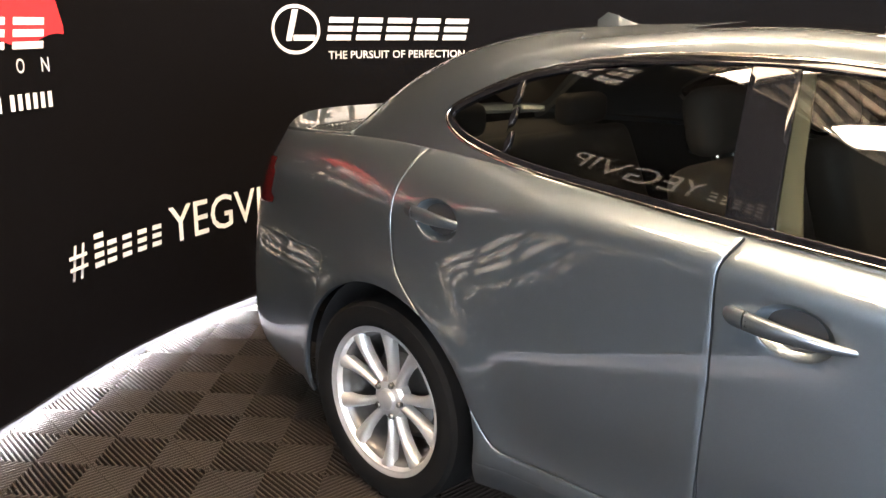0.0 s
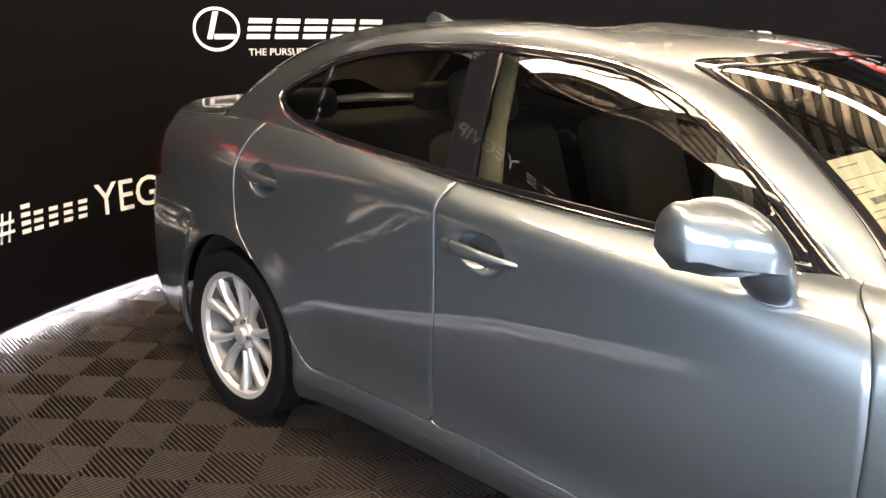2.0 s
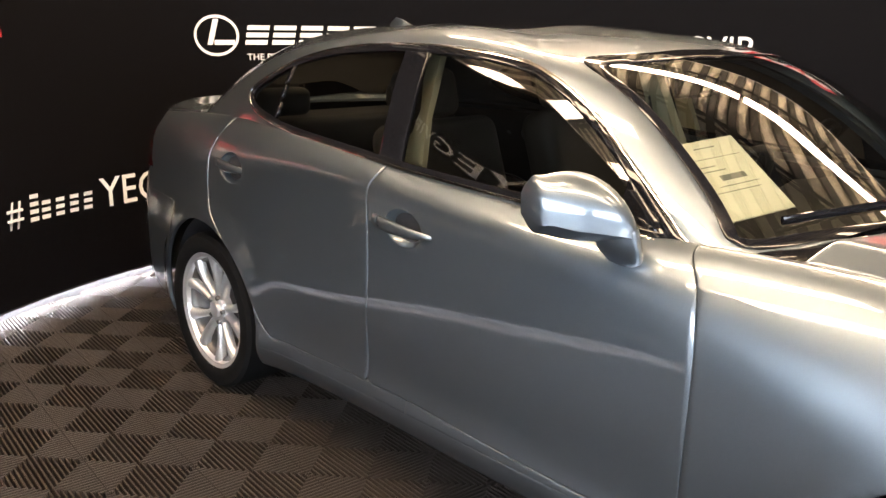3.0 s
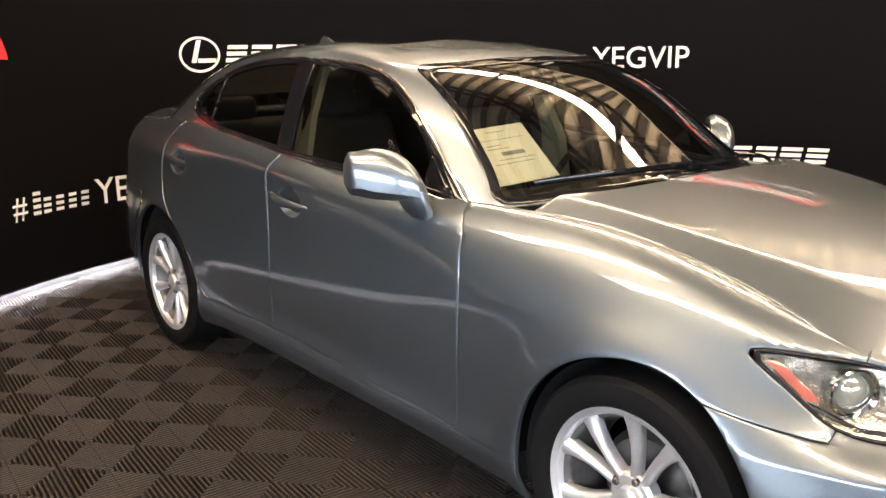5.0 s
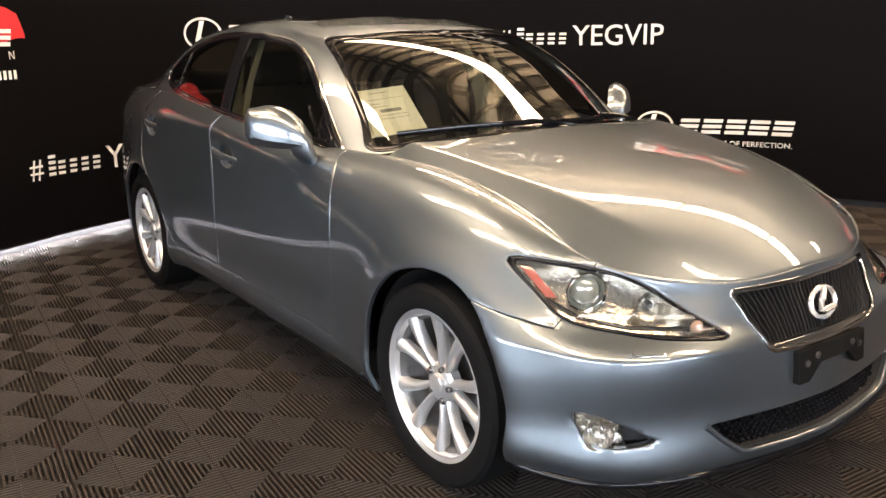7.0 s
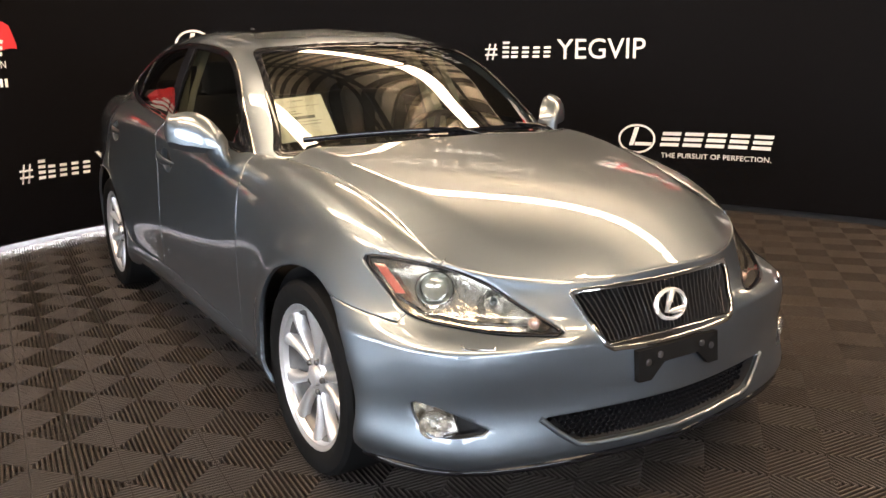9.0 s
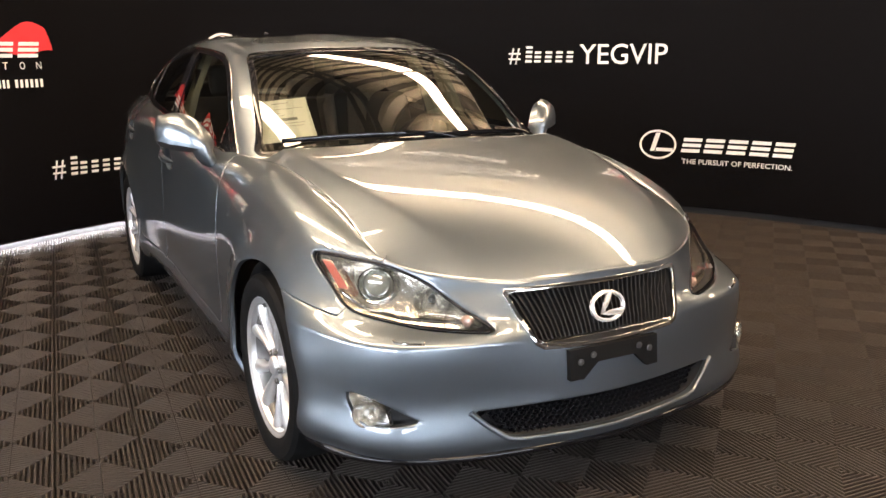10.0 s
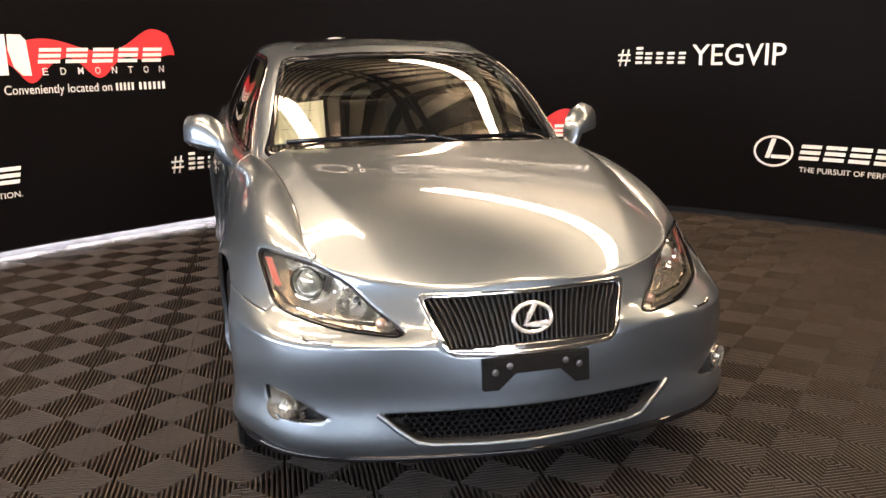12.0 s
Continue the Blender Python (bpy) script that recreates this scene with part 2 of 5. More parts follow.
def pocket(name, sheet, material, parent, label="", depth=0.05, shrink=0.0):
    """The walls and back of a recess under a sheet."""
    s = sheet.compact()
    n = s.normals()
    mid = s.p.mean(0)
    inner = s.p - n * depth
    inner = inner + (mid - inner) * shrink
    count = {(k, j) for poly in s.f for k, j in zip(poly, poly[1:] + poly[:1])}
    rim = [(k, j) for k, j in count if (j, k) not in count]
    m = len(s.p)
    polys = [[k + m for k in f] for f in s.f] + [[k, j, j + m, k + m] for k, j in rim]
    c = Sheet(np.concatenate([s.p, inner]), polys).compact()
    return place(name, mesh_of(name, c.p, c.f, material), parent, label)


def part(name, bm, material, parent=None, label="", smooth=35):
    me = bpy.data.meshes.new(name)
    bmesh.ops.recalc_face_normals(bm, faces=bm.faces)
    bm.to_mesh(me)
    bm.free()
    me.materials.append(material)
    if smooth:
        me.shade_smooth()
        me.set_sharp_from_angle(angle=radians(smooth))
    return place(name, me, parent, label)


def box(bm, x0, x1, y0, y1, z0, z1, m=Matrix.Identity(4), bevel=0.0, seg=2):
    got = bmesh.ops.create_cube(bm, size=1.0)["verts"]
    for v in got:
        v.co = Vector((x0 + (v.co.x + 0.5) * (x1 - x0), y0 + (v.co.y + 0.5) * (y1 - y0), z0 + (v.co.z + 0.5) * (z1 - z0)))
    if bevel:
        edges = list({e for v in got for e in v.link_edges})
        bevelled = bmesh.ops.bevel(bm, geom=edges, offset=bevel, segments=seg, affect="EDGES", profile=0.5)
        got = list({v for f in bevelled["faces"] for v in f.verts} | {v for v in got if v.is_valid})
    for v in got:
        v.co = m @ v.co
    return got


def tube(bm, pts, radius, seg=8, closed=False, radii=None, flat=1.0, cap=True):
    """A round (or flattened) bar along points."""
    p = [Vector(q) for q in pts]
    rings, n, up = [], len(p), Vector((0, 0, 1))
    for i, q in enumerate(p):
        a = p[i - 1] if (i or closed) else q
        b = p[(i + 1) % n] if (i < n - 1 or closed) else q
        t = (b - a).normalized()
        side = t.cross(up)
        side = side.normalized() if side.length > 1e-4 else Vector((1, 0, 0))
        over = side.cross(t)
        r = radii[i] if radii else radius
        rings.append([bm.verts.new(q + r * (math.cos(2 * math.pi * k / seg) * side + flat * math.sin(2 * math.pi * k / seg) * over)) for k in range(seg)])
    for i in range(n if closed else n - 1):
        a, b = rings[i], rings[(i + 1) % n]
        for k in range(seg):
            bm.faces.new((a[k], a[(k + 1) % seg], b[(k + 1) % seg], b[k]))
    if cap and not closed:
        bm.faces.new(rings[0][::-1])
        bm.faces.new(rings[-1])


def revolve(bm, profile, seg=48, m=Matrix.Identity(4), a0=0.0, a1=2 * math.pi):
    """Turns a profile of (radius, height) about the local z axis."""
    whole = abs(a1 - a0 - 2 * math.pi) < 1e-6
    steps = seg if whole else seg + 1
    rings = []
    for k in range(steps):
        a = a0 + (a1 - a0) * k / seg
        rings.append([bm.verts.new(m @ Vector((r * math.cos(a), r * math.sin(a), z))) for r, z in profile])
    for k in range(seg):
        a, b = rings[k], rings[(k + 1) % steps]
        for i in range(len(profile) - 1):
            bm.faces.new((a[i], b[i], b[i + 1], a[i + 1]))
    return rings

# ---- the stage: floor, backdrop, roof ----
WALL_LINE = [
    (-0.62, -2.36), (-1.22, -1.47), (-1.56, -0.88), (-1.82, -0.08), (-1.86, 0.45), (-1.55, 1.60), (-1.06, 2.53), (-0.57, 3.05),
    (-0.02, 3.45), (0.48, 3.76), (1.00, 3.98), (1.64, 4.20), (3.0, 4.45), (4.8, 4.25), (6.5, 3.1), (7.3, 1.0), (7.1, -1.4),
    (6.0, -3.1), (4.3, -3.9), (2.4, -3.95), (0.8, -3.45),
]
WALL = curve_through(WALL_LINE, 720, closed=True)
WALL_S = np.r_[0, np.cumsum(np.linalg.norm(np.diff(np.r_[WALL, WALL[:1]], axis=0), axis=1))]
WALL_TOP = 3.75


def wall_at(s, inward=0.0):
    """The point of the backdrop at arc length s, moved into the room."""
    s = s % WALL_S[-1]
    loop = np.r_[WALL, WALL[:1]]
    x, y = np.interp(s, WALL_S, loop[:, 0]), np.interp(s, WALL_S, loop[:, 1])
    d = 0.03
    tx = np.interp((s + d) % WALL_S[-1], WALL_S, loop[:, 0]) - np.interp((s - d) % WALL_S[-1], WALL_S, loop[:, 0])
    ty = np.interp((s + d) % WALL_S[-1], WALL_S, loop[:, 1]) - np.interp((s - d) % WALL_S[-1], WALL_S, loop[:, 1])
    n = math.hypot(tx, ty)
    return x + inward * ty / n, y - inward * tx / n


def wall_s(x, y):
    return float(WALL_S[int(np.argmin(np.hypot(WALL[:, 0] - x, WALL[:, 1] - y)))])


STAGE_START, STAGE_END = wall_s(1.35, -3.70) - WALL_S[-1], wall_s(3.6, 4.47)


def backdrop():
    """The curved wall from its free end beside the car, round its tail, to the other end; the hall lies open before it."""
    bm = bmesh.new()
    rows = [0.055, 0.6, 1.2, 1.8, 2.4, 3.1, WALL_TOP]
    n = 420
    ring = {}
    for side, off in ((0, 0.0), (1, -0.05)):
        for i in range(n + 1):
            x, y = wall_at(STAGE_START + (STAGE_END - STAGE_START) * i / n, off)
            for j, z in enumerate(rows):
                ring[side, j, i] = bm.verts.new((x, y, z))
    t = len(rows) - 1
    for i in range(n):
        k = i + 1
        for j in range(t):
            bm.faces.new((ring[0, j, i], ring[0, j, k], ring[0, j + 1, k], ring[0, j + 1, i]))
            bm.faces.new((ring[1, j, k], ring[1, j, i], ring[1, j + 1, i], ring[1, j + 1, k]))
        bm.faces.new((ring[0, 0, k], ring[0, 0, i], ring[1, 0, i], ring[1, 0, k]))
        bm.faces.new((ring[0, t, i], ring[0, t, k], ring[1, t, k], ring[1, t, i]))
    for i in (0, n):
        for j in range(t):
            bm.faces.new((ring[0, j, i], ring[0, j + 1, i], ring[1, j + 1, i], ring[1, j, i]))
    wall = part("wall_backdrop", bm, M_CLOTH)
    tagged(wall, "curved black stretched fabric backdrop printed with white signs", "wall", kind="structure")
    bm = bmesh.new()
    rings = []
    for i in range(n + 1):
        s = STAGE_START + (STAGE_END - STAGE_START) * i / n
        rings.append([bm.verts.new((*wall_at(s, o), z)) for o, z in ((-0.044, -0.02), (-0.044, 0.054), (-0.058, 0.054), (-0.058, -0.02))])
    for a, b in zip(rings, rings[1:]):
        for k in range(4):
            bm.faces.new((a[k], b[k], b[(k + 1) % 4], a[(k + 1) % 4]))
    tagged(part("baseboard", bm, M_INNER), "thin black foot rail under the black backdrop", "baseboard", kind="structure")
    bm = bmesh.new()
    rings = []
    for i in range(n + 1):
        s = STAGE_START + (STAGE_END - STAGE_START) * i / n
        rings.append([bm.verts.new((*wall_at(s, o), z)) for o, z in ((0.012, WALL_TOP - 0.004), (0.012, WALL_TOP + 0.03), (-0.06, WALL_TOP + 0.03), (-0.06, WALL_TOP - 0.004))])
    for a, b in zip(rings, rings[1:]):
        for k in range(4):
            bm.faces.new((a[k], b[k], b[(k + 1) % 4], a[(k + 1) % 4]))
    base = part("trim", bm, M_RAIL)
    tagged(base, "pale metal top rail of the black backdrop", "rail", kind="structure")


backdrop()


def led_strip(s0, s1):
    bm = bmesh.new()
    rings = []
    m = int((s1 - s0) / 0.04)
    for i in range(m + 1):
        s = s0 + (s1 - s0) * i / m
        rings.append([bm.verts.new((*wall_at(s, o), z)) for o, z in ((-0.042, 0.050), (-0.006, 0.050), (-0.006, 0.053), (-0.042, 0.053))])
    for a, b in zip(rings, rings[1:]):
        for k in range(4):
            bm.faces.new((a[k], b[k], b[(k + 1) % 4], a[(k + 1) % 4]))
    strip = part("led_strip", bm, M_LED)
    tagged(strip, "glowing cool white light strip tucked under the black backdrop", "light strip")


def strip_cover(s0, s1):
    """A thin black lip that hangs before the light strip."""
    bm = bmesh.new()
    rings = []
    m = int((s1 - s0) / 0.04)
    for i in range(m + 1):
        s = s0 + (s1 - s0) * i / m
        rings.append([bm.verts.new((*wall_at(s, o), z)) for o, z in ((-0.0045, 0.046), (0.001, 0.046), (0.001, 0.058), (-0.0045, 0.0545))])
    for a, b in zip(rings, rings[1:]):
        for k in range(4):
            bm.faces.new((a[k], b[k], b[(k + 1) % 4], a[(k + 1) % 4]))
    tagged(part("strip_cover", bm, M_INNER), "thin black lip before the light strip under the backdrop", "cover strip")


LED_END = wall_s(-1.5, 1.7)
LED_START = wall_s(0.55, -3.30) - WALL_S[-1]
led_strip(LED_START, LED_END)
strip_cover(LED_START, LED_END)

# ---- printed signs on the backdrop ----
def bend(bm, s, z, lift=0.003):
    """Lays a flat drawing (x along the wall, y up) onto the backdrop."""
    for v in bm.verts:
        x, y = wall_at(s + v.co.x, lift)
        v.co = Vector((x, y, z + v.co.y))


def lettering(text, height, width=None):
    """Flat letters with their cap height, squeezed to a width, from x = 0."""
    cu = bpy.data.curves.new("letters", "FONT")
    cu.body, cu.size, cu.resolution_u = text, 1.0, 3
    cu.offset = 0.004
    ob = bpy.data.objects.new("letters", cu)
    scene.collection.objects.link(ob)
    dg = bpy.context.evaluated_depsgraph_get()
    me = bpy.data.meshes.new_from_object(ob.evaluated_get(dg))
    bm = bmesh.new()
    bm.from_mesh(me)
    bpy.data.objects.remove(ob)
    bpy.data.curves.remove(cu)
    bpy.data.meshes.remove(me)
    x0, x1 = min(v.co.x for v in bm.verts), max(v.co.x for v in bm.verts)
    k = height / 0.70
    kx = width / (x1 - x0) if width else k
    for v in bm.verts:
        v.co = Vector(((v.co.x - x0) * kx, v.co.y * k, 0))
    return bm


def flat_poly(bm, pts):
    bm.faces.new([bm.verts.new((x, y, 0)) for x, y in pts])


def block(bm, x0, x1, y0, y1, slant=0.0, cols=1):
    for i in range(cols):
        a, b = x0 + (x1 - x0) * i / cols, x0 + (x1 - x0) * (i + 1) / cols
        flat_poly(bm, [(a, y0), (b, y0), (b + slant, y1), (a + slant, y1)])


def stripes(bm, x0, x1, y0, y1, slant=0.0, count=3, fill=0.62):
    """A leaning block cut into flat stripes."""
    h = (y1 - y0) / (count - 1 + fill)
    for i in range(count):
        a, b = y0 + i * h, y0 + i * h + fill * h
        lean = [slant * (2 * (y - y0) / (y1 - y0) - 1) for y in (a, b)]
        flat_poly(bm, [(x0 + lean[0], a), (x1 + lean[0], a), (x1 + lean[1], b), (x0 + lean[1], b)])


def brand_word(sign, s, z, x, width, height, gap, lift):
    """Five plain leaning striped blocks in place of a brand word."""
    w = width / (5 - gap)
    for i in range(5):
        bm = bmesh.new()
        stripes(bm, x + i * w, x + i * w + w * (1 - gap), 0, height, 0.1 * height)
        bend(bm, s, z, lift)
        part("word_block", bm, M_WHITE, sign, smooth=0)


def bar_row(sign, s, z, x0, x1, y0, y1, count, lift):
    """A row of plain upright bars in place of an address word."""
    w = (x1 - x0) / count
    for i in range(count):
        bm = bmesh.new()
        block(bm, x0 + i * w, x0 + (i + 0.55) * w, y0, y1)
        bend(bm, s, z, lift)
        part("address_bar", bm, M_WHITE, sign, smooth=0)


def ring_mark(bm, cx, cy, rx, ry, t, bar=True):
    n = 48
    a = [bm.verts.new((cx + rx * math.cos(2 * math.pi * i / n), cy + ry * math.sin(2 * math.pi * i / n), 0)) for i in range(n)]
    b = [bm.verts.new((cx + (rx - t) * math.cos(2 * math.pi * i / n), cy + (ry - t) * math.sin(2 * math.pi * i / n), 0)) for i in range(n)]
    for i in range(n):
        bm.faces.new((a[i], a[(i + 1) % n], b[(i + 1) % n], b[i]))
    if bar:
        block(bm, cx - rx * 0.42, cx - rx * 0.18, cy - ry * 0.45, cy + ry * 0.80, rx * 0.30)
        block(bm, cx - rx * 0.10, cx + rx * 0.80, cy - ry * 0.45, cy - ry * 0.22)


def words(name, bm, parent, gap, s, z, lift=0.003):
    """Lays each word of a line of lettering down as a part of its own."""
    bm.verts.ensure_lookup_table()
    seen, runs = set(), []
    for v in bm.verts:
        if v in seen:
            continue
        stack, island = [v], []
        seen.add(v)
        while stack:
            k = stack.pop()
            island.append(k)
            for e in k.link_edges:
                o = e.other_vert(k)
                if o not in seen:
                    seen.add(o)
                    stack.append(o)
        at = [k.co.x for k in island]
        runs.append((min(at), max(at), island))
    runs.sort(key=lambda r: r[0])
    groups, end = [], None
    for lo, hi, island in runs:
        if end is None or lo - end > gap:
            groups.append([])
            end = hi
        groups[-1] += island
        end = max(end, hi)
    for g in groups:
        inside = set(g)
        nb = bmesh.new()
        at = {k: nb.verts.new(k.co) for k in g}
        for f in bm.faces:
            if f.verts[0] in inside:
                nb.faces.new([at[k] for k in f.verts])
        bend(nb, s, z, lift)
        part(name, nb, M_WHITE, parent, smooth=0)
    bm.free()


def tagline_sign(s, z):
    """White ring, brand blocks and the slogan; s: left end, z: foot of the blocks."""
    sign = new("tagline_sign")
    tagged(sign, "white printed ring mark, block word and slogan on black backdrop", "printed sign", group="tagline signs")
    bm = bmesh.new()
    ring_mark(bm, 0.155, 0.055, 0.155, 0.123, 0.017)
    bend(bm, s, z)
    part("ring_mark", bm, M_WHITE, sign, smooth=0)
    brand_word(sign, s, z, 0.36, 0.88, 0.118, 0.18, 0.003)
    bm = lettering("THE PURSUIT OF PERFECTION.", 0.040, 0.88)
    for v in bm.verts:
        v.co.x += 0.36
        v.co.y -= 0.095
    words("slogan_word", bm, sign, 0.0135, s, z)


def hash_sign(s, z, k=1.0):
    sign = new("hashtag_sign")
    tagged(sign, "cream printed hashtag lettering on black backdrop", "printed sign", group="hashtag signs")
    for name, text, x, w, h, y in (("hash_mark", "#", 0.0, 0.105, 0.135, 0.012), ("lettering", "YEGVIP", 0.615, 0.745, 0.165, 0.0)):
        bm = lettering(text, h * k, w * k)
        for v in bm.verts:
            v.co.x += x * k
            v.co.y += y * k
        bend(bm, s, z)
        part(name, bm, M_WHITE, sign, smooth=0)
    for i in range(5):
        bm = bmesh.new()
        a, h = ((0.150, 0.150) if i == 0 else (0.226 + (i - 1) * 0.093, 0.106))
        stripes(bm, a, a + 0.056, 0.012, h, 0.004, 4 if i == 0 else 3, 0.55)
        bend(bm, s, z)
        part("word_block", bm, M_WHITE, sign, smooth=0)


def dealer_sign(s, z):
    """Red cloth with white blocks, the city and the note on where it is; z: foot of the note."""
    sign = new("dealer_sign")
    tagged(sign, "red waving cloth print with white emblem and words on black backdrop", "printed sign", group="dealer signs")
    bm = bmesh.new()
    n, rows = 60, []
    for i in range(n + 1):
        u = i / n
        x = 0.02 + 1.28 * u
        topz = 0.33 + 0.045 * math.sin(u * 9.2 - 0.4) + 0.075 * math.exp(-(((u - 0.86) / 0.13) ** 2)) - 0.10 * (u > 0.97) * (u - 0.97) / 0.03
        low = 0.235 - 0.17 * math.exp(-(((u - 0.13) / 0.09) ** 2)) - 0.12 * math.exp(-(((u - 0.52) / 0.11) ** 2)) + 0.02 * math.sin(u * 21)
        rows.append([bm.verts.new((x, low + (topz - low) * k / 3, 0)) for k in range(4)])
    for a, b in zip(rows, rows[1:]):
        for k in range(3):
            bm.faces.new((a[k], b[k], b[k + 1], a[k + 1]))
    bend(bm, s, z, 0.002)
    part("red_cloth", bm, M_RED, sign, "red waving cloth print", smooth=0)
    bm = bmesh.new()
    block(bm, -0.02, 0.045, 0.13, 0.40, 0, 2)
    flat_poly(bm, [(0.055, 0.30), (0.085, 0.18), (0.14, 0.125), (0.20, 0.125), (0.185, 0.36), (0.15, 0.40), (0.06, 0.40)])
    bend(bm, s, z, 0.005)
    part("emblem", bm, M_WHITE, sign, smooth=0)
    brand_word(sign, s, z + 0.205, 0.26, 0.93, 0.105, 0.2, 0.005)
    for i, ch in enumerate("EDMONTON"):
        bm = lettering(ch, 0.050, 0.04)
        for v in bm.verts:
            v.co.x += 0.275 + i * 0.1265
            v.co.y += 0.125
        bend(bm, s, z, 0.005)
        part("letter", bm, M_WHITE, sign, smooth=0)
    bm = lettering("Conveniently located on", 0.062, 0.77)
    words("note_word", bm, sign, 0.012, s, z, 0.005)
    for x0, x1 in ((0.80, 0.955), (0.985, 1.215)):
        bar_row(sign, s, z, x0, x1, 0.0, 0.055, 5 if x0 < 0.9 else 6, 0.005)


def great_sign(s, z):
    """The large line high on the backdrop."""
    sign = new("overhead_sign")
    tagged(sign, "large white words high on the black backdrop", "printed sign")
    brand_word(sign, s, z, -0.35, 1.55, 0.36, 0.22, 0.008)
    bm = lettering("OF EDMONTON", 0.36, 3.6)
    for v in bm.verts:
        v.co.x += 1.5
    words("word", bm, sign, 0.09, s, z, 0.008)
    bm = lettering("Conveniently located on", 0.17, 2.3)
    for v in bm.verts:
        v.co.x += 0.95
        v.co.y -= 0.42
    words("note_word", bm, sign, 0.035, s, z, 0.008)
    for x0, x1 in ((3.35, 3.85), (3.98, 4.62)):
        bar_row(sign, s, z, x0, x1, -0.42, -0.28, 5 if x0 < 3.6 else 6, 0.008)


S_RED = wall_s(-0.77, -2.17)
S_TAG = wall_s(-1.851, 0.104)
S_HASH = wall_s(-1.06, 2.53)
dealer_sign(S_RED, 1.115)
tagline_sign(S_TAG, 1.325)
hash_sign(S_HASH, 1.232)
tagline_sign(wall_s(-0.79, -2.14) - 1.24, 0.51)
hash_sign(wall_s(-1.40, -1.176), 0.450)
dealer_sign(wall_s(-1.72, 1.10), 0.42)
tagline_sign(wall_s(-0.206, 3.324), 0.513)
hash_sign(wall_s(-0.74, -2.21) - 1.36, 2.16)
hash_sign(wall_s(1.35, -3.70) - WALL_S[-1] + 0.05, 1.232)
dealer_sign(wall_s(1.64, 4.20) + 0.05, 1.115)
dealer_sign(wall_s(0.56, 3.80) - 0.65, 2.05)
great_sign(wall_s(-1.80, -0.30) - 1.35, 3.10)

# ---- the hall over the stage: rows of tube lights run slantwise to the car ----
ROOF_Z = 6.0
SLANT = 31.0
ROW = pose(0, 0, 0, 0, 0, SLANT)


def hall_roof():
    bm = bmesh.new()
    prof, x = [], -15.0
    while x < 15.0:
        prof += [(x, ROOF_Z), (x + 0.16, ROOF_Z), (x + 0.20, ROOF_Z + 0.16), (x + 0.42, ROOF_Z + 0.16)]
        x += 0.46
    a = [bm.verts.new(ROW @ Vector((x, -15.0, z))) for x, z in prof]
    b = [bm.verts.new(ROW @ Vector((x, 15.0, z))) for x, z in prof]
    for k in range(len(prof) - 1):
        bm.faces.new((a[k], a[k + 1], b[k + 1], b[k]))
    roof = part("ceiling", bm, M_DECK, smooth=0)
    tagged(roof, "corrugated steel roof deck high over the stage", "ceiling", kind="structure")


hall_roof()


def flute_shade():
    """Dark strips across the rows of lights, added close under the deck as its flutes' shade."""
    bm = bmesh.new()
    x = -14.8
    while x < 14.8:
        box(bm, x, x + 0.17, -14, 14, ROOF_Z - 0.10, ROOF_Z - 0.02, ROW)
        x += 0.46
    tagged(part("flute_shade_strips", bm, M_BEAM, smooth=0), "dark strips added under the roof deck's flutes as their shade", "ceiling", kind="structure")


flute_shade()


def truss(v):
    """An open-web truss along the rows of lights, at the cross offset v."""
    ob = new("roof_truss")
    tagged(ob, "dark steel open-web roof truss under the deck", "truss", group="roof trusses")
    for name, z in (("top_chord", ROOF_Z - 0.10), ("bottom_chord", ROOF_Z - 0.85)):
        bm = bmesh.new()
        box(bm, -13, 13, v - 0.06, v + 0.06, z - 0.05, z + 0.05, ROW)
        part(name, bm, M_BEAM, ob)
    x, up = -13.0, True
    while x < 12.5:
        bm = bmesh.new()
        za, zb = (ROOF_Z - 0.82, ROOF_Z - 0.12) if up else (ROOF_Z - 0.12, ROOF_Z - 0.82)
        tube(bm, [ROW @ Vector((x, v, za)), ROW @ Vector((x + 0.8, v, zb))], 0.03, 6)
        part("web_bar", bm, M_BEAM, ob)
        x, up = x + 0.8, not up


for tv in (-5.5, -2.5, 0.45, 3.4):
    truss(tv)


def roller_door(name, a, b, at, turn):
    """A wide roller door of frosted panes from a to b along a wall; turn lays it into a wall across x or y."""
    gate = new(name)
    tagged(gate, "wide glazed roller door full of bright daylight", "door", kind="structure")
    n = 10
    h = DOOR_Z / 4

    def piece(part_name, u0, u1, w0, w1, z0, z1, material, label=""):
        bm = bmesh.new()
        box(bm, *((u0, u1, at - w1, at - w0) if turn == "y" else (at + w0, at + w1, u0, u1)), z0, z1)
        part(part_name, bm, material, gate, label)

    w = (b - a) / n
    for i in range(n):
        u = a + i * w
        for j in range(4):
            if j:
                piece("pane", u + 0.05, u + w - 0.05, 0.10, 0.12, j * h + 0.06, (j + 1) * h - 0.06, M_DAY, "bright frosted pane")
            else:
                piece("panel", u + 0.05, u + w - 0.05, 0.10, 0.12, j * h + 0.06, (j + 1) * h - 0.06, M_HALL, "solid grey foot panel")
        piece("bar", u - 0.06, u + 0.06, 0.04, 0.16, 0, DOOR_Z, M_HALL)
    for j in range(5):
        piece("rail", a, b, 0.05, 0.15, j * h - 0.06, j * h + 0.06, M_HALL)


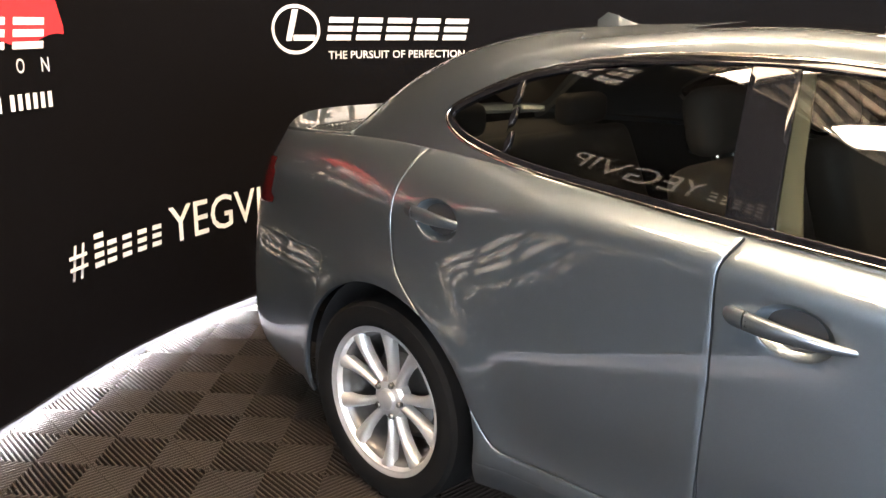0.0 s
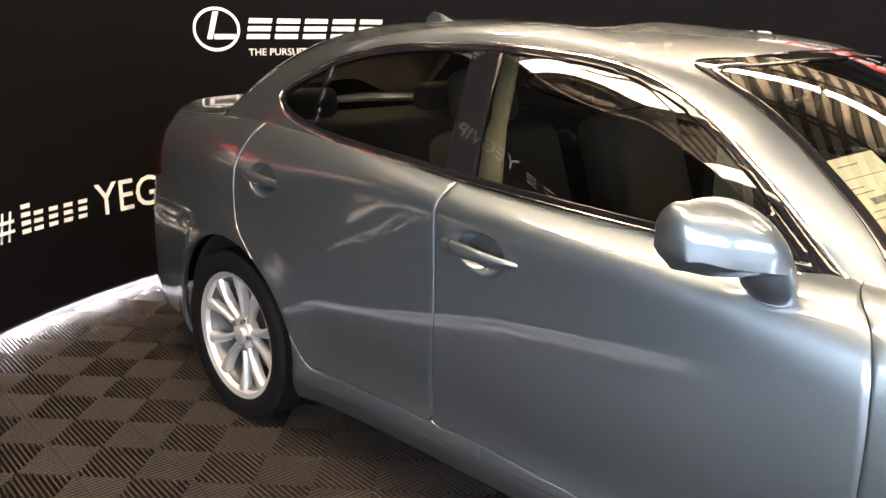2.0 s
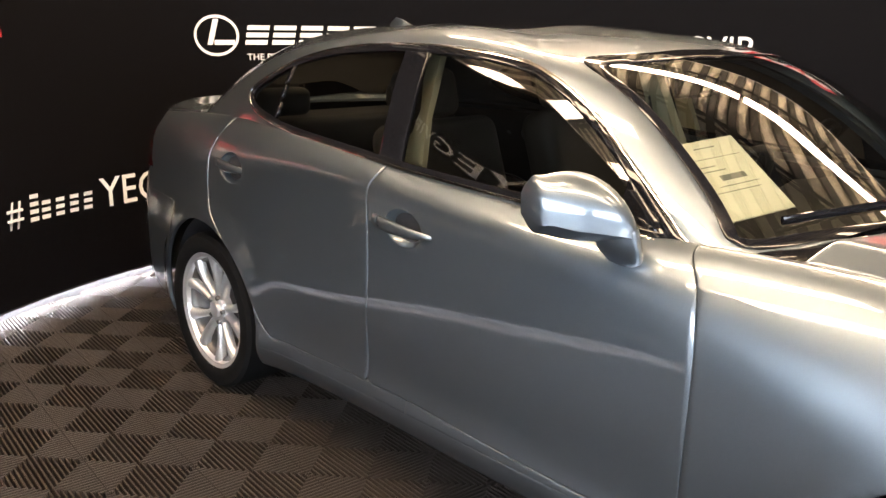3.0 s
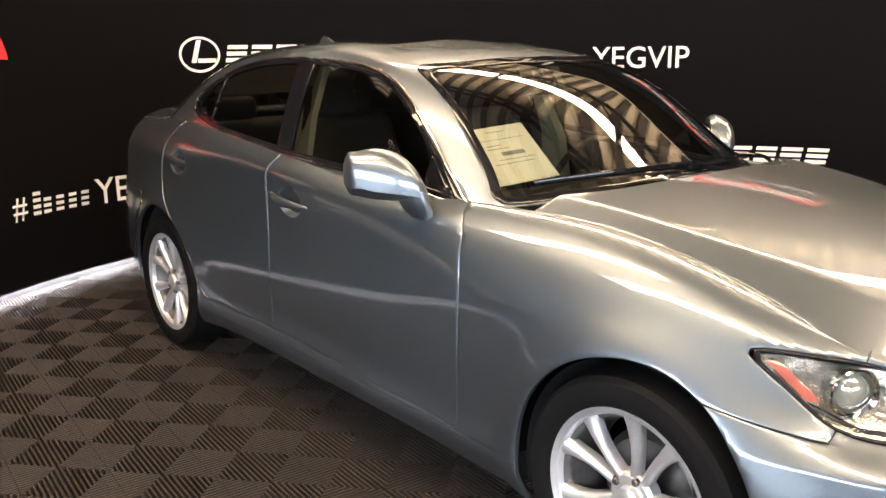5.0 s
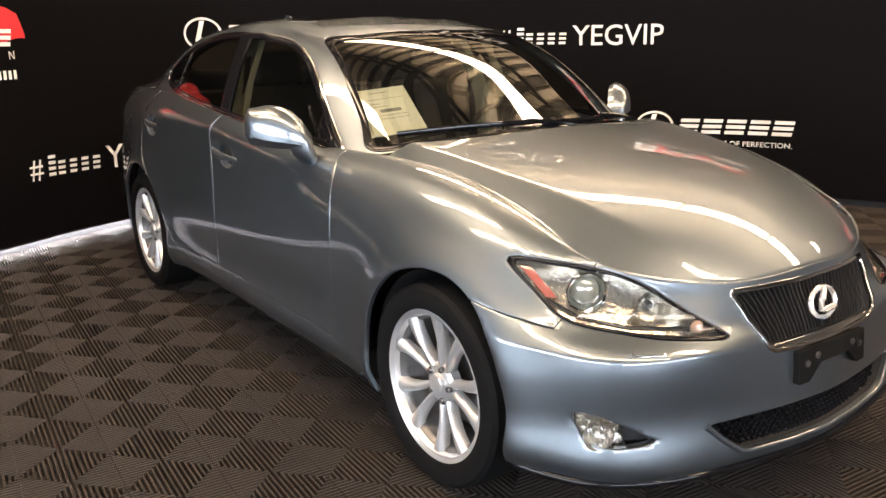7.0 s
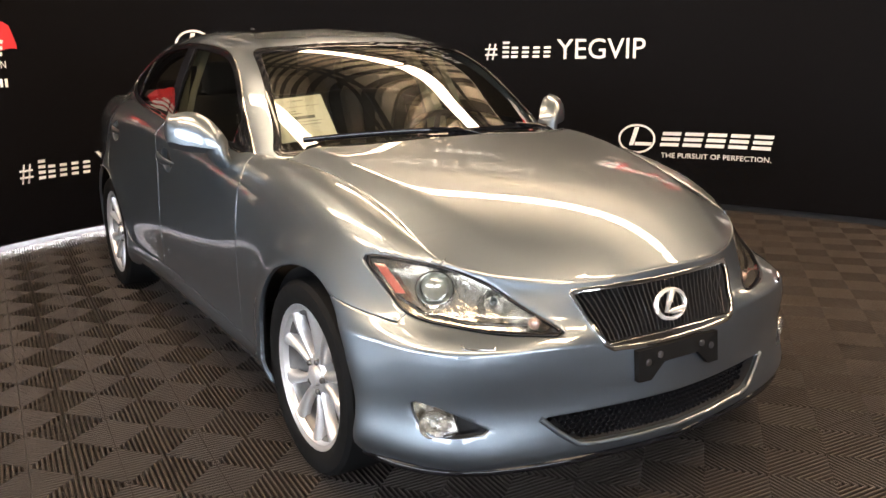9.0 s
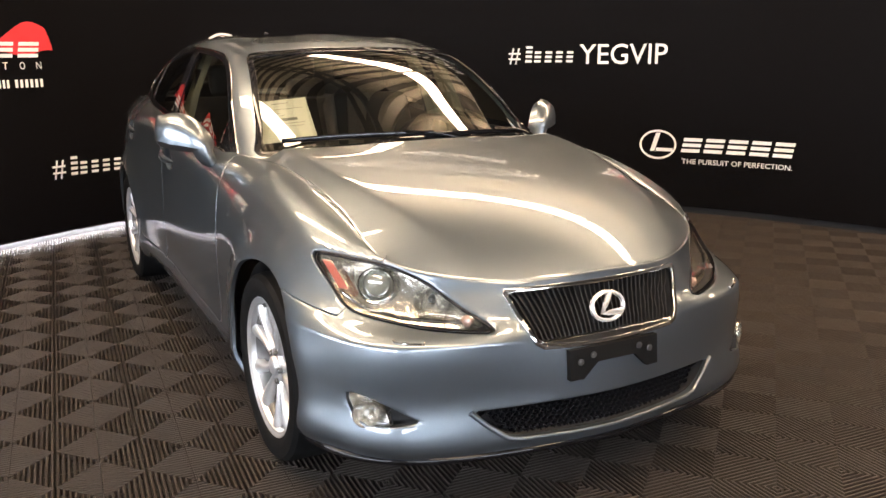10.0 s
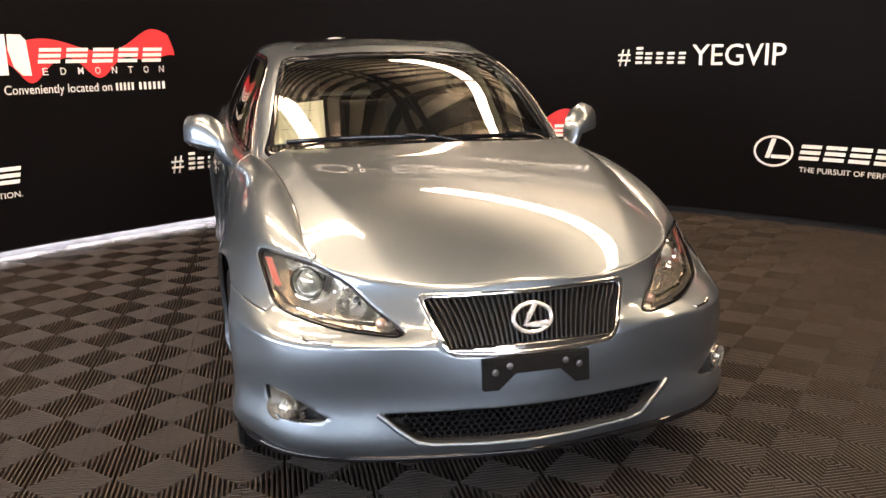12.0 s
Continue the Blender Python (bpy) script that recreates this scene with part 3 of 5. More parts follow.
def hall_shell():
    for name, x0, x1, y0, y1 in (("wall_west", -12.2, -12.0, -12, 12), ("wall_north", -12, 16, 12.0, 12.2)):
        bm = bmesh.new()
        box(bm, x0, x1, y0, y1, -0.2, ROOF_Z + 0.2)
        tagged(part(name, bm, M_HALL, smooth=0), "plain grey hall wall outside the stage", "wall", kind="structure")
    bm = bmesh.new()
    for x0, x1, z0, z1 in ((-12, DOOR_X0, -0.2, ROOF_Z + 0.2), (DOOR_X1, 16, -0.2, ROOF_Z + 0.2), (DOOR_X0, DOOR_X1, DOOR_Z, ROOF_Z + 0.2)):
        box(bm, x0, x1, -9.2, -9.0, z0, z1)
    tagged(part("wall_south", bm, M_HALL, smooth=0), "plain grey hall wall round a wide glazed roller door", "wall", kind="structure")
    bm = bmesh.new()
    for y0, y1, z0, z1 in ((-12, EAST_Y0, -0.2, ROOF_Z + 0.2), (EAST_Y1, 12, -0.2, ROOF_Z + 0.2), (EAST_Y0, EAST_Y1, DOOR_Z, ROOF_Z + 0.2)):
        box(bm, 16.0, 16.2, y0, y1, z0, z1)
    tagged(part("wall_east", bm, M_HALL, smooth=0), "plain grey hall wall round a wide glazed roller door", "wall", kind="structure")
    bm = bmesh.new()
    box(bm, -12, 16, -12, 12, -0.2, -0.03)
    tagged(part("ground", bm, M_SLAB, smooth=0), "grey concrete slab under and round the floor tiles", "floor", kind="structure")
    roller_door("door_1", DOOR_X0, DOOR_X1, -9.0, "y")
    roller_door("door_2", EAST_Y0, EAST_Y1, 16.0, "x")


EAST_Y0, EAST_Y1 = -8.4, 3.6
DOOR_X0, DOOR_X1, DOOR_Z = 0.3, 12.8, 3.9
M_SLAB = mat("grey_concrete", (0.09, 0.086, 0.082), 0.6, grain=0.15, scale=5)
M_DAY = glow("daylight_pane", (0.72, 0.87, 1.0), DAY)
M_HALL = mat("painted_block_wall", (0.15, 0.145, 0.14), 0.7, grain=0.1, scale=6)
hall_shell()


def tube_light(u0, u1, v, z):
    ob = new("tube_light")
    tagged(ob, "long warm white fluorescent batten hung under the roof", "ceiling light", group="tube lights")
    bm = bmesh.new()
    box(bm, u0, u1, v - 0.06, v + 0.06, z + 0.05, z + 0.09, ROW, bevel=0.01)
    part("housing", bm, M_WHITE, ob)
    bm = bmesh.new()
    box(bm, u0 + 0.03, u1 - 0.03, v - 0.24, v + 0.24, z, z + 0.045, ROW, bevel=0.012)
    part("tube", bm, M_TUBE, ob, "glowing warm white tube")
    for u in (u0 + 0.3, u1 - 0.3):
        bm = bmesh.new()
        tube(bm, [ROW @ Vector((u, v, z + 0.08)), ROW @ Vector((u, v, ROOF_Z))], 0.006, 6)
        part("hanger", bm, M_BEAM, ob)


for tv, first, count in ((-3.99, -4.6, 5), (-2.0, -4.1, 2), (-1.4, 4.9, 1), (2.35, -1.5, 4), (5.3, -1.5, 4)):
    for k in range(count):
        u = first + k * 2.45
        tube_light(u, u + 2.4, tv, 5.0)

# ---- the car: x ahead from the rear axle, y to its left, body drawn by level curves from tail to nose ----
HALF = np.array([1, -1, 1.0])
SIDE_0 = [(-0.98, 0, 0.24), (-0.96, 0.44, 0.24), (-0.87, 0.64, 0.245), (-0.5, 0.775, 0.235), (0, 0.835, 0.215), (0.5, 0.808, 0.212), (1.06, 0.806, 0.208), (1.6, 0.805, 0.204), (2.05, 0.805, 0.202), (2.45, 0.828, 0.2), (2.73, 0.835, 0.205), (3.03, 0.830, 0.226), (3.298, 0.722, 0.220), (3.445, 0.42, 0.216), (3.498, 0, 0.21)]
SIDE_1 = [(-1.01, 0, 0.28), (-0.98, 0.44, 0.28), (-0.89, 0.655, 0.28), (-0.5, 0.79, 0.27), (0, 0.855, 0.26), (0.5, 0.831, 0.257), (1.06, 0.83, 0.255), (1.6, 0.829, 0.25), (2.05, 0.829, 0.245), (2.45, 0.846, 0.245), (2.73, 0.852, 0.245), (3.03, 0.846, 0.258), (3.303, 0.744, 0.254), (3.455, 0.43, 0.245), (3.507, 0, 0.238)]
SIDE_2 = [(-1.045, 0, 0.4), (-1.02, 0.44, 0.4), (-0.92, 0.66, 0.4), (-0.5, 0.8, 0.39), (0, 0.862, 0.37), (0.5, 0.832, 0.35), (1.06, 0.828, 0.345), (1.6, 0.827, 0.335), (2.05, 0.827, 0.325), (2.45, 0.853, 0.325), (2.73, 0.858, 0.33), (3.015, 0.844, 0.34), (3.284, 0.742, 0.34), (3.445, 0.43, 0.34), (3.505, 0, 0.34)]
SIDE_3 = [(-1.055, 0, 0.55), (-1.03, 0.44, 0.55), (-0.92, 0.66, 0.54), (-0.5, 0.8, 0.54), (0, 0.867, 0.52), (0.5, 0.834, 0.51), (1.06, 0.83, 0.5), (1.6, 0.829, 0.49), (2.05, 0.829, 0.485), (2.45, 0.856, 0.48), (2.73, 0.86, 0.48), (3.01, 0.842, 0.465), (3.288, 0.735, 0.455), (3.45, 0.415, 0.45), (3.5, 0, 0.44)]
SIDE_4 = [(-1.05, 0, 0.7), (-1.02, 0.43, 0.7), (-0.9, 0.655, 0.69), (-0.5, 0.785, 0.69), (0, 0.858, 0.68), (0.5, 0.828, 0.67), (1.06, 0.826, 0.655), (1.6, 0.825, 0.64), (2.05, 0.825, 0.62), (2.45, 0.848, 0.6), (2.73, 0.848, 0.59), (3.01, 0.822, 0.57), (3.280, 0.722, 0.553), (3.447, 0.4, 0.548), (3.485, 0, 0.52)]
SIDE_5 = [(-1.03, 0, 0.85), (-1, 0.42, 0.85), (-0.86, 0.65, 0.84), (-0.5, 0.765, 0.85), (0, 0.826, 0.9), (0.5, 0.8155, 0.923), (1.06, 0.8155, 0.873), (1.6, 0.8155, 0.837), (2.05, 0.806, 0.805), (2.45, 0.826, 0.725), (2.73, 0.822, 0.7), (3, 0.787, 0.645), (3.205, 0.69, 0.607), (3.405, 0.375, 0.597), (3.462, 0, 0.585)]
SIDE_6 = [(-1.005, 0, 0.98), (-0.97, 0.41, 0.97), (-0.8, 0.645, 0.955), (-0.5, 0.735, 0.985), (0, 0.792, 0.99), (0.5, 0.8055, 1.002), (1.06, 0.8055, 0.952), (1.6, 0.8055, 0.916), (2.05, 0.778, 0.885), (2.45, 0.775, 0.845), (2.73, 0.762, 0.815), (2.99, 0.735, 0.74), (3.175, 0.64, 0.675), (3.388, 0.345, 0.645), (3.44, 0, 0.635)]
SIDE_65 = [(-0.9803, 0, 1.0185), (-0.948, 0.3935, 1.014), (-0.7918, 0.612, 1.0084), (-0.5, 0.697, 1.042), (0, 0.748, 1.05), (0.5, 0.783, 1.032), (1.06, 0.783, 0.982), (1.6, 0.783, 0.946), (2.055, 0.738, 0.915), (2.45, 0.722, 0.925), (2.73, 0.708, 0.878), (2.979, 0.69, 0.8), (3.169, 0.6114, 0.7163), (3.3792, 0.334, 0.6664), (3.4318, 0, 0.662)]
SIDE_7 = [(-0.96, 0, 1.05), (-0.93, 0.38, 1.05), (-0.785, 0.585, 1.052), (-0.5, 0.655, 1.066), (0, 0.7, 1.085), (0.5, 0.748, 1.058), (1.06, 0.757, 1.008), (1.6, 0.751, 0.972), (2.06, 0.695, 0.932), (2.45, 0.626, 0.952), (2.73, 0.615, 0.897), (2.97, 0.605, 0.823), (3.164, 0.588, 0.75), (3.370, 0.325, 0.694), (3.422, 0, 0.699)]

TOP_0 = [(-0.64, 0, 1.05), (-0.6, 0.38, 1.05), (-0.38, 0.62, 1.055), (0.32, 0.737, 1.048), (0.75, 0.75, 1.022), (1.15, 0.753, 0.995), (1.6, 0.745, 0.958), (2.075, 0.683, 0.925), (2.28, 0.4, 0.975), (2.34, 0, 0.985)]
TOP_1 = [(-0.42, 0, 1.210), (-0.39, 0.38, 1.205), (-0.175, 0.588, 1.178), (0.34, 0.686, 1.165), (0.76, 0.692, 1.165), (1.14, 0.692, 1.155), (1.5, 0.672, 1.135), (1.86, 0.625, 1.125), (2.03, 0.38, 1.145), (2.09, 0, 1.155)]
TOP_2 = [(-0.145, 0, 1.342), (-0.125, 0.35, 1.334), (0.04, 0.535, 1.295), (0.38, 0.605, 1.3), (0.78, 0.606, 1.335), (1.12, 0.604, 1.33), (1.42, 0.588, 1.29), (1.665, 0.552, 1.27), (1.79, 0.36, 1.29), (1.84, 0, 1.3)]
TOP_3 = [(0.07, 0, 1.397), (0.09, 0.32, 1.390), (0.21, 0.488, 1.357), (0.45, 0.545, 1.367), (0.8, 0.545, 1.395), (1.1, 0.543, 1.391), (1.34, 0.527, 1.358), (1.52, 0.49, 1.338), (1.61, 0.31, 1.356), (1.65, 0, 1.364)]
TOP_4 = [(0.34, 0, 1.426), (0.36, 0.2, 1.423), (0.42, 0.31, 1.414), (0.56, 0.35, 1.415), (0.82, 0.36, 1.425), (1.06, 0.36, 1.421), (1.22, 0.34, 1.401), (1.34, 0.3, 1.394), (1.39, 0.18, 1.399), (1.41, 0, 1.402)]
TOP_5 = [(0.62, 0, 1.436), (0.63, 0, 1.436), (0.66, 0, 1.436), (0.72, 0, 1.437), (0.85, 0, 1.437), (1.0, 0, 1.434), (1.08, 0, 1.431), (1.12, 0, 1.429), (1.14, 0, 1.428), (1.15, 0, 1.428)]

HOOD_0 = [(2.262, 0.628, 0.978), (2.52, 0.620, 0.943), (2.80, 0.610, 0.880), (3.0, 0.601, 0.815), (3.168, 0.580, 0.752)]
HOOD_1 = [(2.34, 0.45, 0.992), (2.56, 0.45, 0.967), (2.83, 0.435, 0.919), (3.07, 0.415, 0.860), (3.30, 0.40, 0.712)]
HOOD_2 = [(2.375, 0.28, 0.996), (2.58, 0.275, 0.972), (2.86, 0.265, 0.926), (3.12, 0.25, 0.867), (3.392, 0.255, 0.690)]
HOOD_3 = [(2.39, 0, 1.0), (2.59, 0, 0.978), (2.87, 0, 0.932), (3.14, 0, 0.873), (3.425, 0, 0.692)]

FRONT_AXLE, REAR_AXLE, HUB_Z = 2.73, 0.0, 0.317


def flare(p):
    """The wings swell a little round the wheels."""
    for cx, size, r0 in ((REAR_AXLE + 0.01, 0.017, 0.385), (FRONT_AXLE + 0.02, 0.017, 0.375)):
        d = np.hypot(p[:, 0] - cx, p[:, 2] - HUB_Z)
        lift = size * np.exp(-(((d - r0) / 0.07) ** 2)) * (np.abs(p[:, 1]) > 0.55) * np.clip((1.0 - p[:, 2]) / 0.25, 0, 1)
        p[:, 1] += np.sign(p[:, 1]) * lift
    return p


def wheel_field(p):
    a = np.hypot((p[:, 0] - 0.015) / 1.01, p[:, 2] - HUB_Z) - 0.383
    b = np.hypot((p[:, 0] - 2.757) / np.where(p[:, 0] > 2.757, 0.915, 0.985), p[:, 2] - HUB_Z) - 0.374
    return np.where(np.abs(p[:, 1]) > 0.4, np.minimum(a, b), 1.0)


car = new("sedan_car")
tagged(car, "silver-blue metallic four-door sedan parked on the stage floor", "car")



def flank(nu, nv):
    """The body side as an even sheet: long smooth runs along the doors and wings, the tail and nose kept as drawn."""
    grid = loft([np.array(c) * HALF for c in (SIDE_0, SIDE_1, SIDE_2, SIDE_3, SIDE_4, SIDE_5, SIDE_6, SIDE_65, SIDE_7)], nu, nv)
    x = grid[:, :, 0].mean(0)
    hold = 1 + 3e4 * np.clip(np.maximum((-0.25 - x) / 0.2, (x - 2.72) / 0.25), 0, 1) ** 2
    grid = fair(grid.swapaxes(0, 1), hold, 4.0e5 * (nu / 200) ** 6).swapaxes(0, 1)
    ends = np.ones(nv)
    ends[0] = ends[-1] = 1e5
    grid = fair(grid, ends, 60.0 * (nv / 66) ** 6)
    # the crease under the lamps, round the nose to the grille's corners
    lev = np.array([SIDE_0, SIDE_1, SIDE_2, SIDE_3, SIDE_4, SIDE_5, SIDE_6, SIDE_65, SIDE_7])
    tv = np.r_[0, np.cumsum(np.linalg.norm(np.diff(lev, axis=0), axis=2).mean(1))]
    away = np.abs(np.linspace(0, tv[-1], nv) - tv[4])[:, None]
    run = np.gradient(grid, axis=1)
    size = np.maximum(np.hypot(run[:, :, 0], run[:, :, 1]), 1e-9)
    ramp = np.clip((grid[:, :, 0] - 2.93) / 0.2, 0, 1) * np.clip((np.abs(grid[:, :, 1]) - 0.24) / 0.14, 0, 1)
    lift = 0.008 * ramp * np.exp(-away / 0.036)
    grid[:, :, 0] += lift * run[:, :, 1] / size
    grid[:, :, 1] -= lift * run[:, :, 0] / size
    grid[:, 0, 1] = grid[:, -1, 1] = 0
    return grid


side = both_sides(flank(200, 66))
side.p = flare(side.p)
_, side = side.split(wheel_field)

GAP = 0.0021
# door shut lines, lamps and openings, drawn in side or front view
REAR_DOOR = outline([(0.10, 1.20), (0.075, 1.10), (0.042, 1.0), (0.040, 0.87), (0.075, 0.77), (0.19, 0.665), (0.315, 0.53), (0.41, 0.40), (0.452, 0.352), (0.475, 0.339), (0.52, 0.337), (0.75, 0.334), (0.96, 0.332), (1.005, 0.3325), (1.0115, 0.34), (1.012, 0.38), (1.012, 0.50), (1.013, 0.70), (1.006, 0.90), (1.012, 0.96), (1.045, 1.03), (1.04, 1.2)], 0, 2, 140)
FRONT_DOOR = outline([(1.043, 1.2), (1.048, 1.03), (1.015, 0.96), (1.009, 0.90), (1.016, 0.70), (1.015, 0.50), (1.0145, 0.38), (1.015, 0.34), (1.022, 0.3325), (1.07, 0.331), (1.4, 0.324), (1.85, 0.308), (2.06, 0.299), (2.104, 0.298), (2.117, 0.306), (2.121, 0.34), (2.128, 0.50), (2.130, 0.70), (2.118, 0.82), (2.088, 0.90), (2.05, 0.945), (2.04, 1.2)], 0, 2, 140)
LAMP = outline([(0.735, 0.752), (0.66, 0.752), (0.59, 0.738), (0.50, 0.692), (0.42, 0.622), (0.368, 0.576), (0.45, 0.575), (0.56, 0.585), (0.66, 0.603), (0.705, 0.62), (0.728, 0.68)], 1, 2, 110)
GRILLE = outline([(0.0, 0.676), (0.15, 0.678), (0.308, 0.676), (0.320, 0.664), (0.296, 0.60), (0.262, 0.528), (0.244, 0.510), (0.12, 0.502), (0.0, 0.500), (-0.12, 0.502), (-0.2, 0.6), (-0.1, 0.676)], 1, 2, 1, smooth=False)
INTAKE = outline([(-0.2, 0.352), (0.0, 0.352), (0.25, 0.352), (0.435, 0.351), (0.45, 0.345), (0.40, 0.30), (0.35, 0.268), (0.31, 0.258), (0.15, 0.250), (0.0, 0.247), (-0.2, 0.3)], 1, 2, 1, smooth=False)
FOG = outline([(0.757, 0.416), (0.71, 0.401), (0.665, 0.379), (0.62, 0.352), (0.582, 0.331), (0.63, 0.322), (0.675, 0.316), (0.72, 0.320), (0.742, 0.335), (0.752, 0.375)], 1, 2, 80, smooth=False)
TAIL = outline([(0.76, 0.955), (0.60, 0.955), (0.44, 0.93), (0.44, 0.82), (0.60, 0.80), (0.72, 0.80), (0.765, 0.86)], 1, 2, 80)


def ahead_only(field, x, sign=1):
    return lambda p: np.where(sign * (p[:, 0] - x) > 0, field(p), 1.0)


def seam(sheet, field):
    """Cuts a piece out with a shut line's gap round it: the piece, and the rest."""
    piece, rest = sheet.split(lambda p: field(p) + GAP)
    _, rest = rest.split(lambda p: field(p) - GAP)
    return piece, rest


lamp_sheet, side = seam(side, ahead_only(LAMP, 2.95))
grille_sheet, side = side.split(ahead_only(GRILLE, 3.2))
intake_sheet, side = side.split(ahead_only(INTAKE, 3.2))
fog_sheet, side = side.split(ahead_only(FOG, 2.9))
tail_sheet, side = seam(side, ahead_only(TAIL, -0.66, -1))
rear_door_sheet, side = seam(side, REAR_DOOR)
front_door_sheet, side = seam(side, FRONT_DOOR)
# front bumper below a line from the wheel arch to the lamp; the nose between the lamps belongs to it
bumper_sheet, side = seam(side, lambda p: np.where(p[:, 0] > 2.75, np.minimum(p[:, 2] - (0.647 - 0.16 * (p[:, 0] - 2.88)), 3.165 - p[:, 0]), 1.0))
rear_bumper_sheet, side = side.split(lambda p: np.where(p[:, 0] < -0.2, np.maximum(p[:, 2] - 0.72, p[:, 0] + 0.30), 1.0))
sill_sheet, side = side.split(lambda p: np.where((p[:, 0] > 0.2) & (p[:, 0] < 2.6), p[:, 2] - 0.29, 1.0))
wing_sheet, quarter_sheet = side.split(lambda p: 1.2 - p[:, 0])


def islands(sheet):
    """The connected pieces of a sheet, largest first."""
    up = {}

    def root(k):
        while up.setdefault(k, k) != k:
            up[k] = up[up[k]]
            k = up[k]
        return k

    for poly in sheet.f:
        for k in poly[1:]:
            up[root(k)] = root(poly[0])
    groups = {}
    for poly in sheet.f:
        groups.setdefault(root(poly[0]), []).append(poly)
    return [Sheet(sheet.p, g) for g in sorted(groups.values(), key=len, reverse=True)]


def left_right(name, sheet, material, label="", **kw):
    made = []
    for sgn in (-1, 1):
        pieces = islands(sheet.take(lambda c: c[1] * sgn > 0))
        made.append(panel(name, pieces[0], material, car, label, **kw))
        for rest in pieces[1:]:
            if len(rest.f) > 6:
                panel("body_strip", rest, material, car, **kw)
    return made


HANDLES = ((0.215, 0.917), (1.175, 0.853))
CUP_A, CUP_B = 0.082, 0.056


def cup_field(cx, cz):
    return lambda p: np.where(np.abs(p[:, 1]) > 0.6, np.hypot((p[:, 0] - cx) / CUP_A, (p[:, 2] + 0.07 * (p[:, 0] - cx) - cz) / CUP_B) - 1, 1.0)


rear_cup, rear_door_sheet = rear_door_sheet.split(cup_field(*HANDLES[0]))
front_cup, front_door_sheet = front_door_sheet.split(cup_field(*HANDLES[1]))
rear_doors = left_right("rear_door", rear_door_sheet, M_PAINT)
front_doors = left_right("front_door", front_door_sheet, M_PAINT)
left_right("front_wing", wing_sheet, M_PAINT)
left_right("quarter_panel", quarter_sheet, M_PAINT)
left_right("sill", sill_sheet, M_PAINT)
front_bumper = panel("front_bumper", bumper_sheet, M_PAINT, car)
panel("rear_bumper", rear_bumper_sheet, M_PAINT, car)

# dark inner shell behind the shut lines
inner = both_sides(flank(120, 40))
inner.p = flare(inner.p)
inner.p = inner.p - inner.normals() * 0.022
_, inner = inner.split(lambda p: wheel_field(p) - 0.004)
for hole, x0 in ((LAMP, 2.95), (FOG, 2.9), (GRILLE, 3.2), (INTAKE, 3.2)):
    _, inner = inner.split(ahead_only(hole, x0))
c = inner.compact()
place("inner_body", mesh_of("inner_body", c.p, c.f, M_INNER), car)

# hood


def strip_loft(curves, nu, nv):
    """A sheet over curves from the side to the middle, each running from back to front."""
    c = np.array(curves, float)
    c = np.concatenate([c, c[-2:-4:-1] * (1, -1, 1)], 0)
    ts = np.r_[0, np.cumsum(np.linalg.norm(np.diff(c, axis=1), axis=2).mean(0))]
    rows = np.array([natural(ts, r, np.linspace(0, ts[-1], nu)) for r in c])
    tv = np.r_[0, np.cumsum(np.linalg.norm(np.diff(c, axis=0), axis=2).mean(1))]
    grid = np.stack([natural(tv, rows[:, i], np.linspace(0, tv[-3], nv)) for i in range(nu)], 1)
    grid[-1, :, 1] = 0
    return grid


hood_grid = strip_loft([np.array(c) * HALF for c in (HOOD_0, HOOD_1, HOOD_2, HOOD_3)], 96, 84)
edge = curve_through(flank(200, 66)[-1], 900)
edge = edge[edge[:, 0] > 2.2]


def to_edge(p):
    """The pull that brings a rim point of the hood onto the wing's upper edge, less the shut line."""
    q = edge[np.argmin(np.linalg.norm(edge - p, axis=1))]
    inward = np.array((2.6, 0.0, q[2])) - q
    return q + 0.004 * inward / np.linalg.norm(inward) - p


pull_side = np.array([to_edge(p) for p in hood_grid[0]])
for j in range(hood_grid.shape[0]):
    hood_grid[j, :, :2] += pull_side[:, :2] * max(0.0, 1 - j / 40) ** 2
pull_nose = np.array([to_edge(p) for p in hood_grid[:, -1]])
for i in range(hood_grid.shape[1]):
    hood_grid[:, i, :2] += pull_nose[:, :2] * max(0.0, 1 - (hood_grid.shape[1] - 1 - i) / 25) ** 2
hood_grid[-1, :, 1] = 0


def hood_terms(p):
    """Long even crown of the hood, steepening to the nose, with a crease on either side from the scuttle to the grille's corners."""
    x, y = (p[:, 0] - 2.9) / 0.52, np.abs(p[:, 1]) / 0.62
    run = p[:, 0] - 2.6
    crease = 0.007 * np.logaddexp(0, (np.abs(p[:, 1]) - (0.56 - 0.14 * run - 0.16 * run**2)) / 0.007)
    cols = [x**i * y ** (2 * j) for j in range(4) for i in range(6 - j)]
    return np.stack(cols + [crease * 10, crease * x * 10], 1)


def middle_z(x):
    """Height of the hood along its middle: the slope grows evenly ahead of x = 3.05."""
    u = x - 3.05
    return 0.895 - 0.25 * u - np.where(u > 0, 0.76, 0.135) * u**2


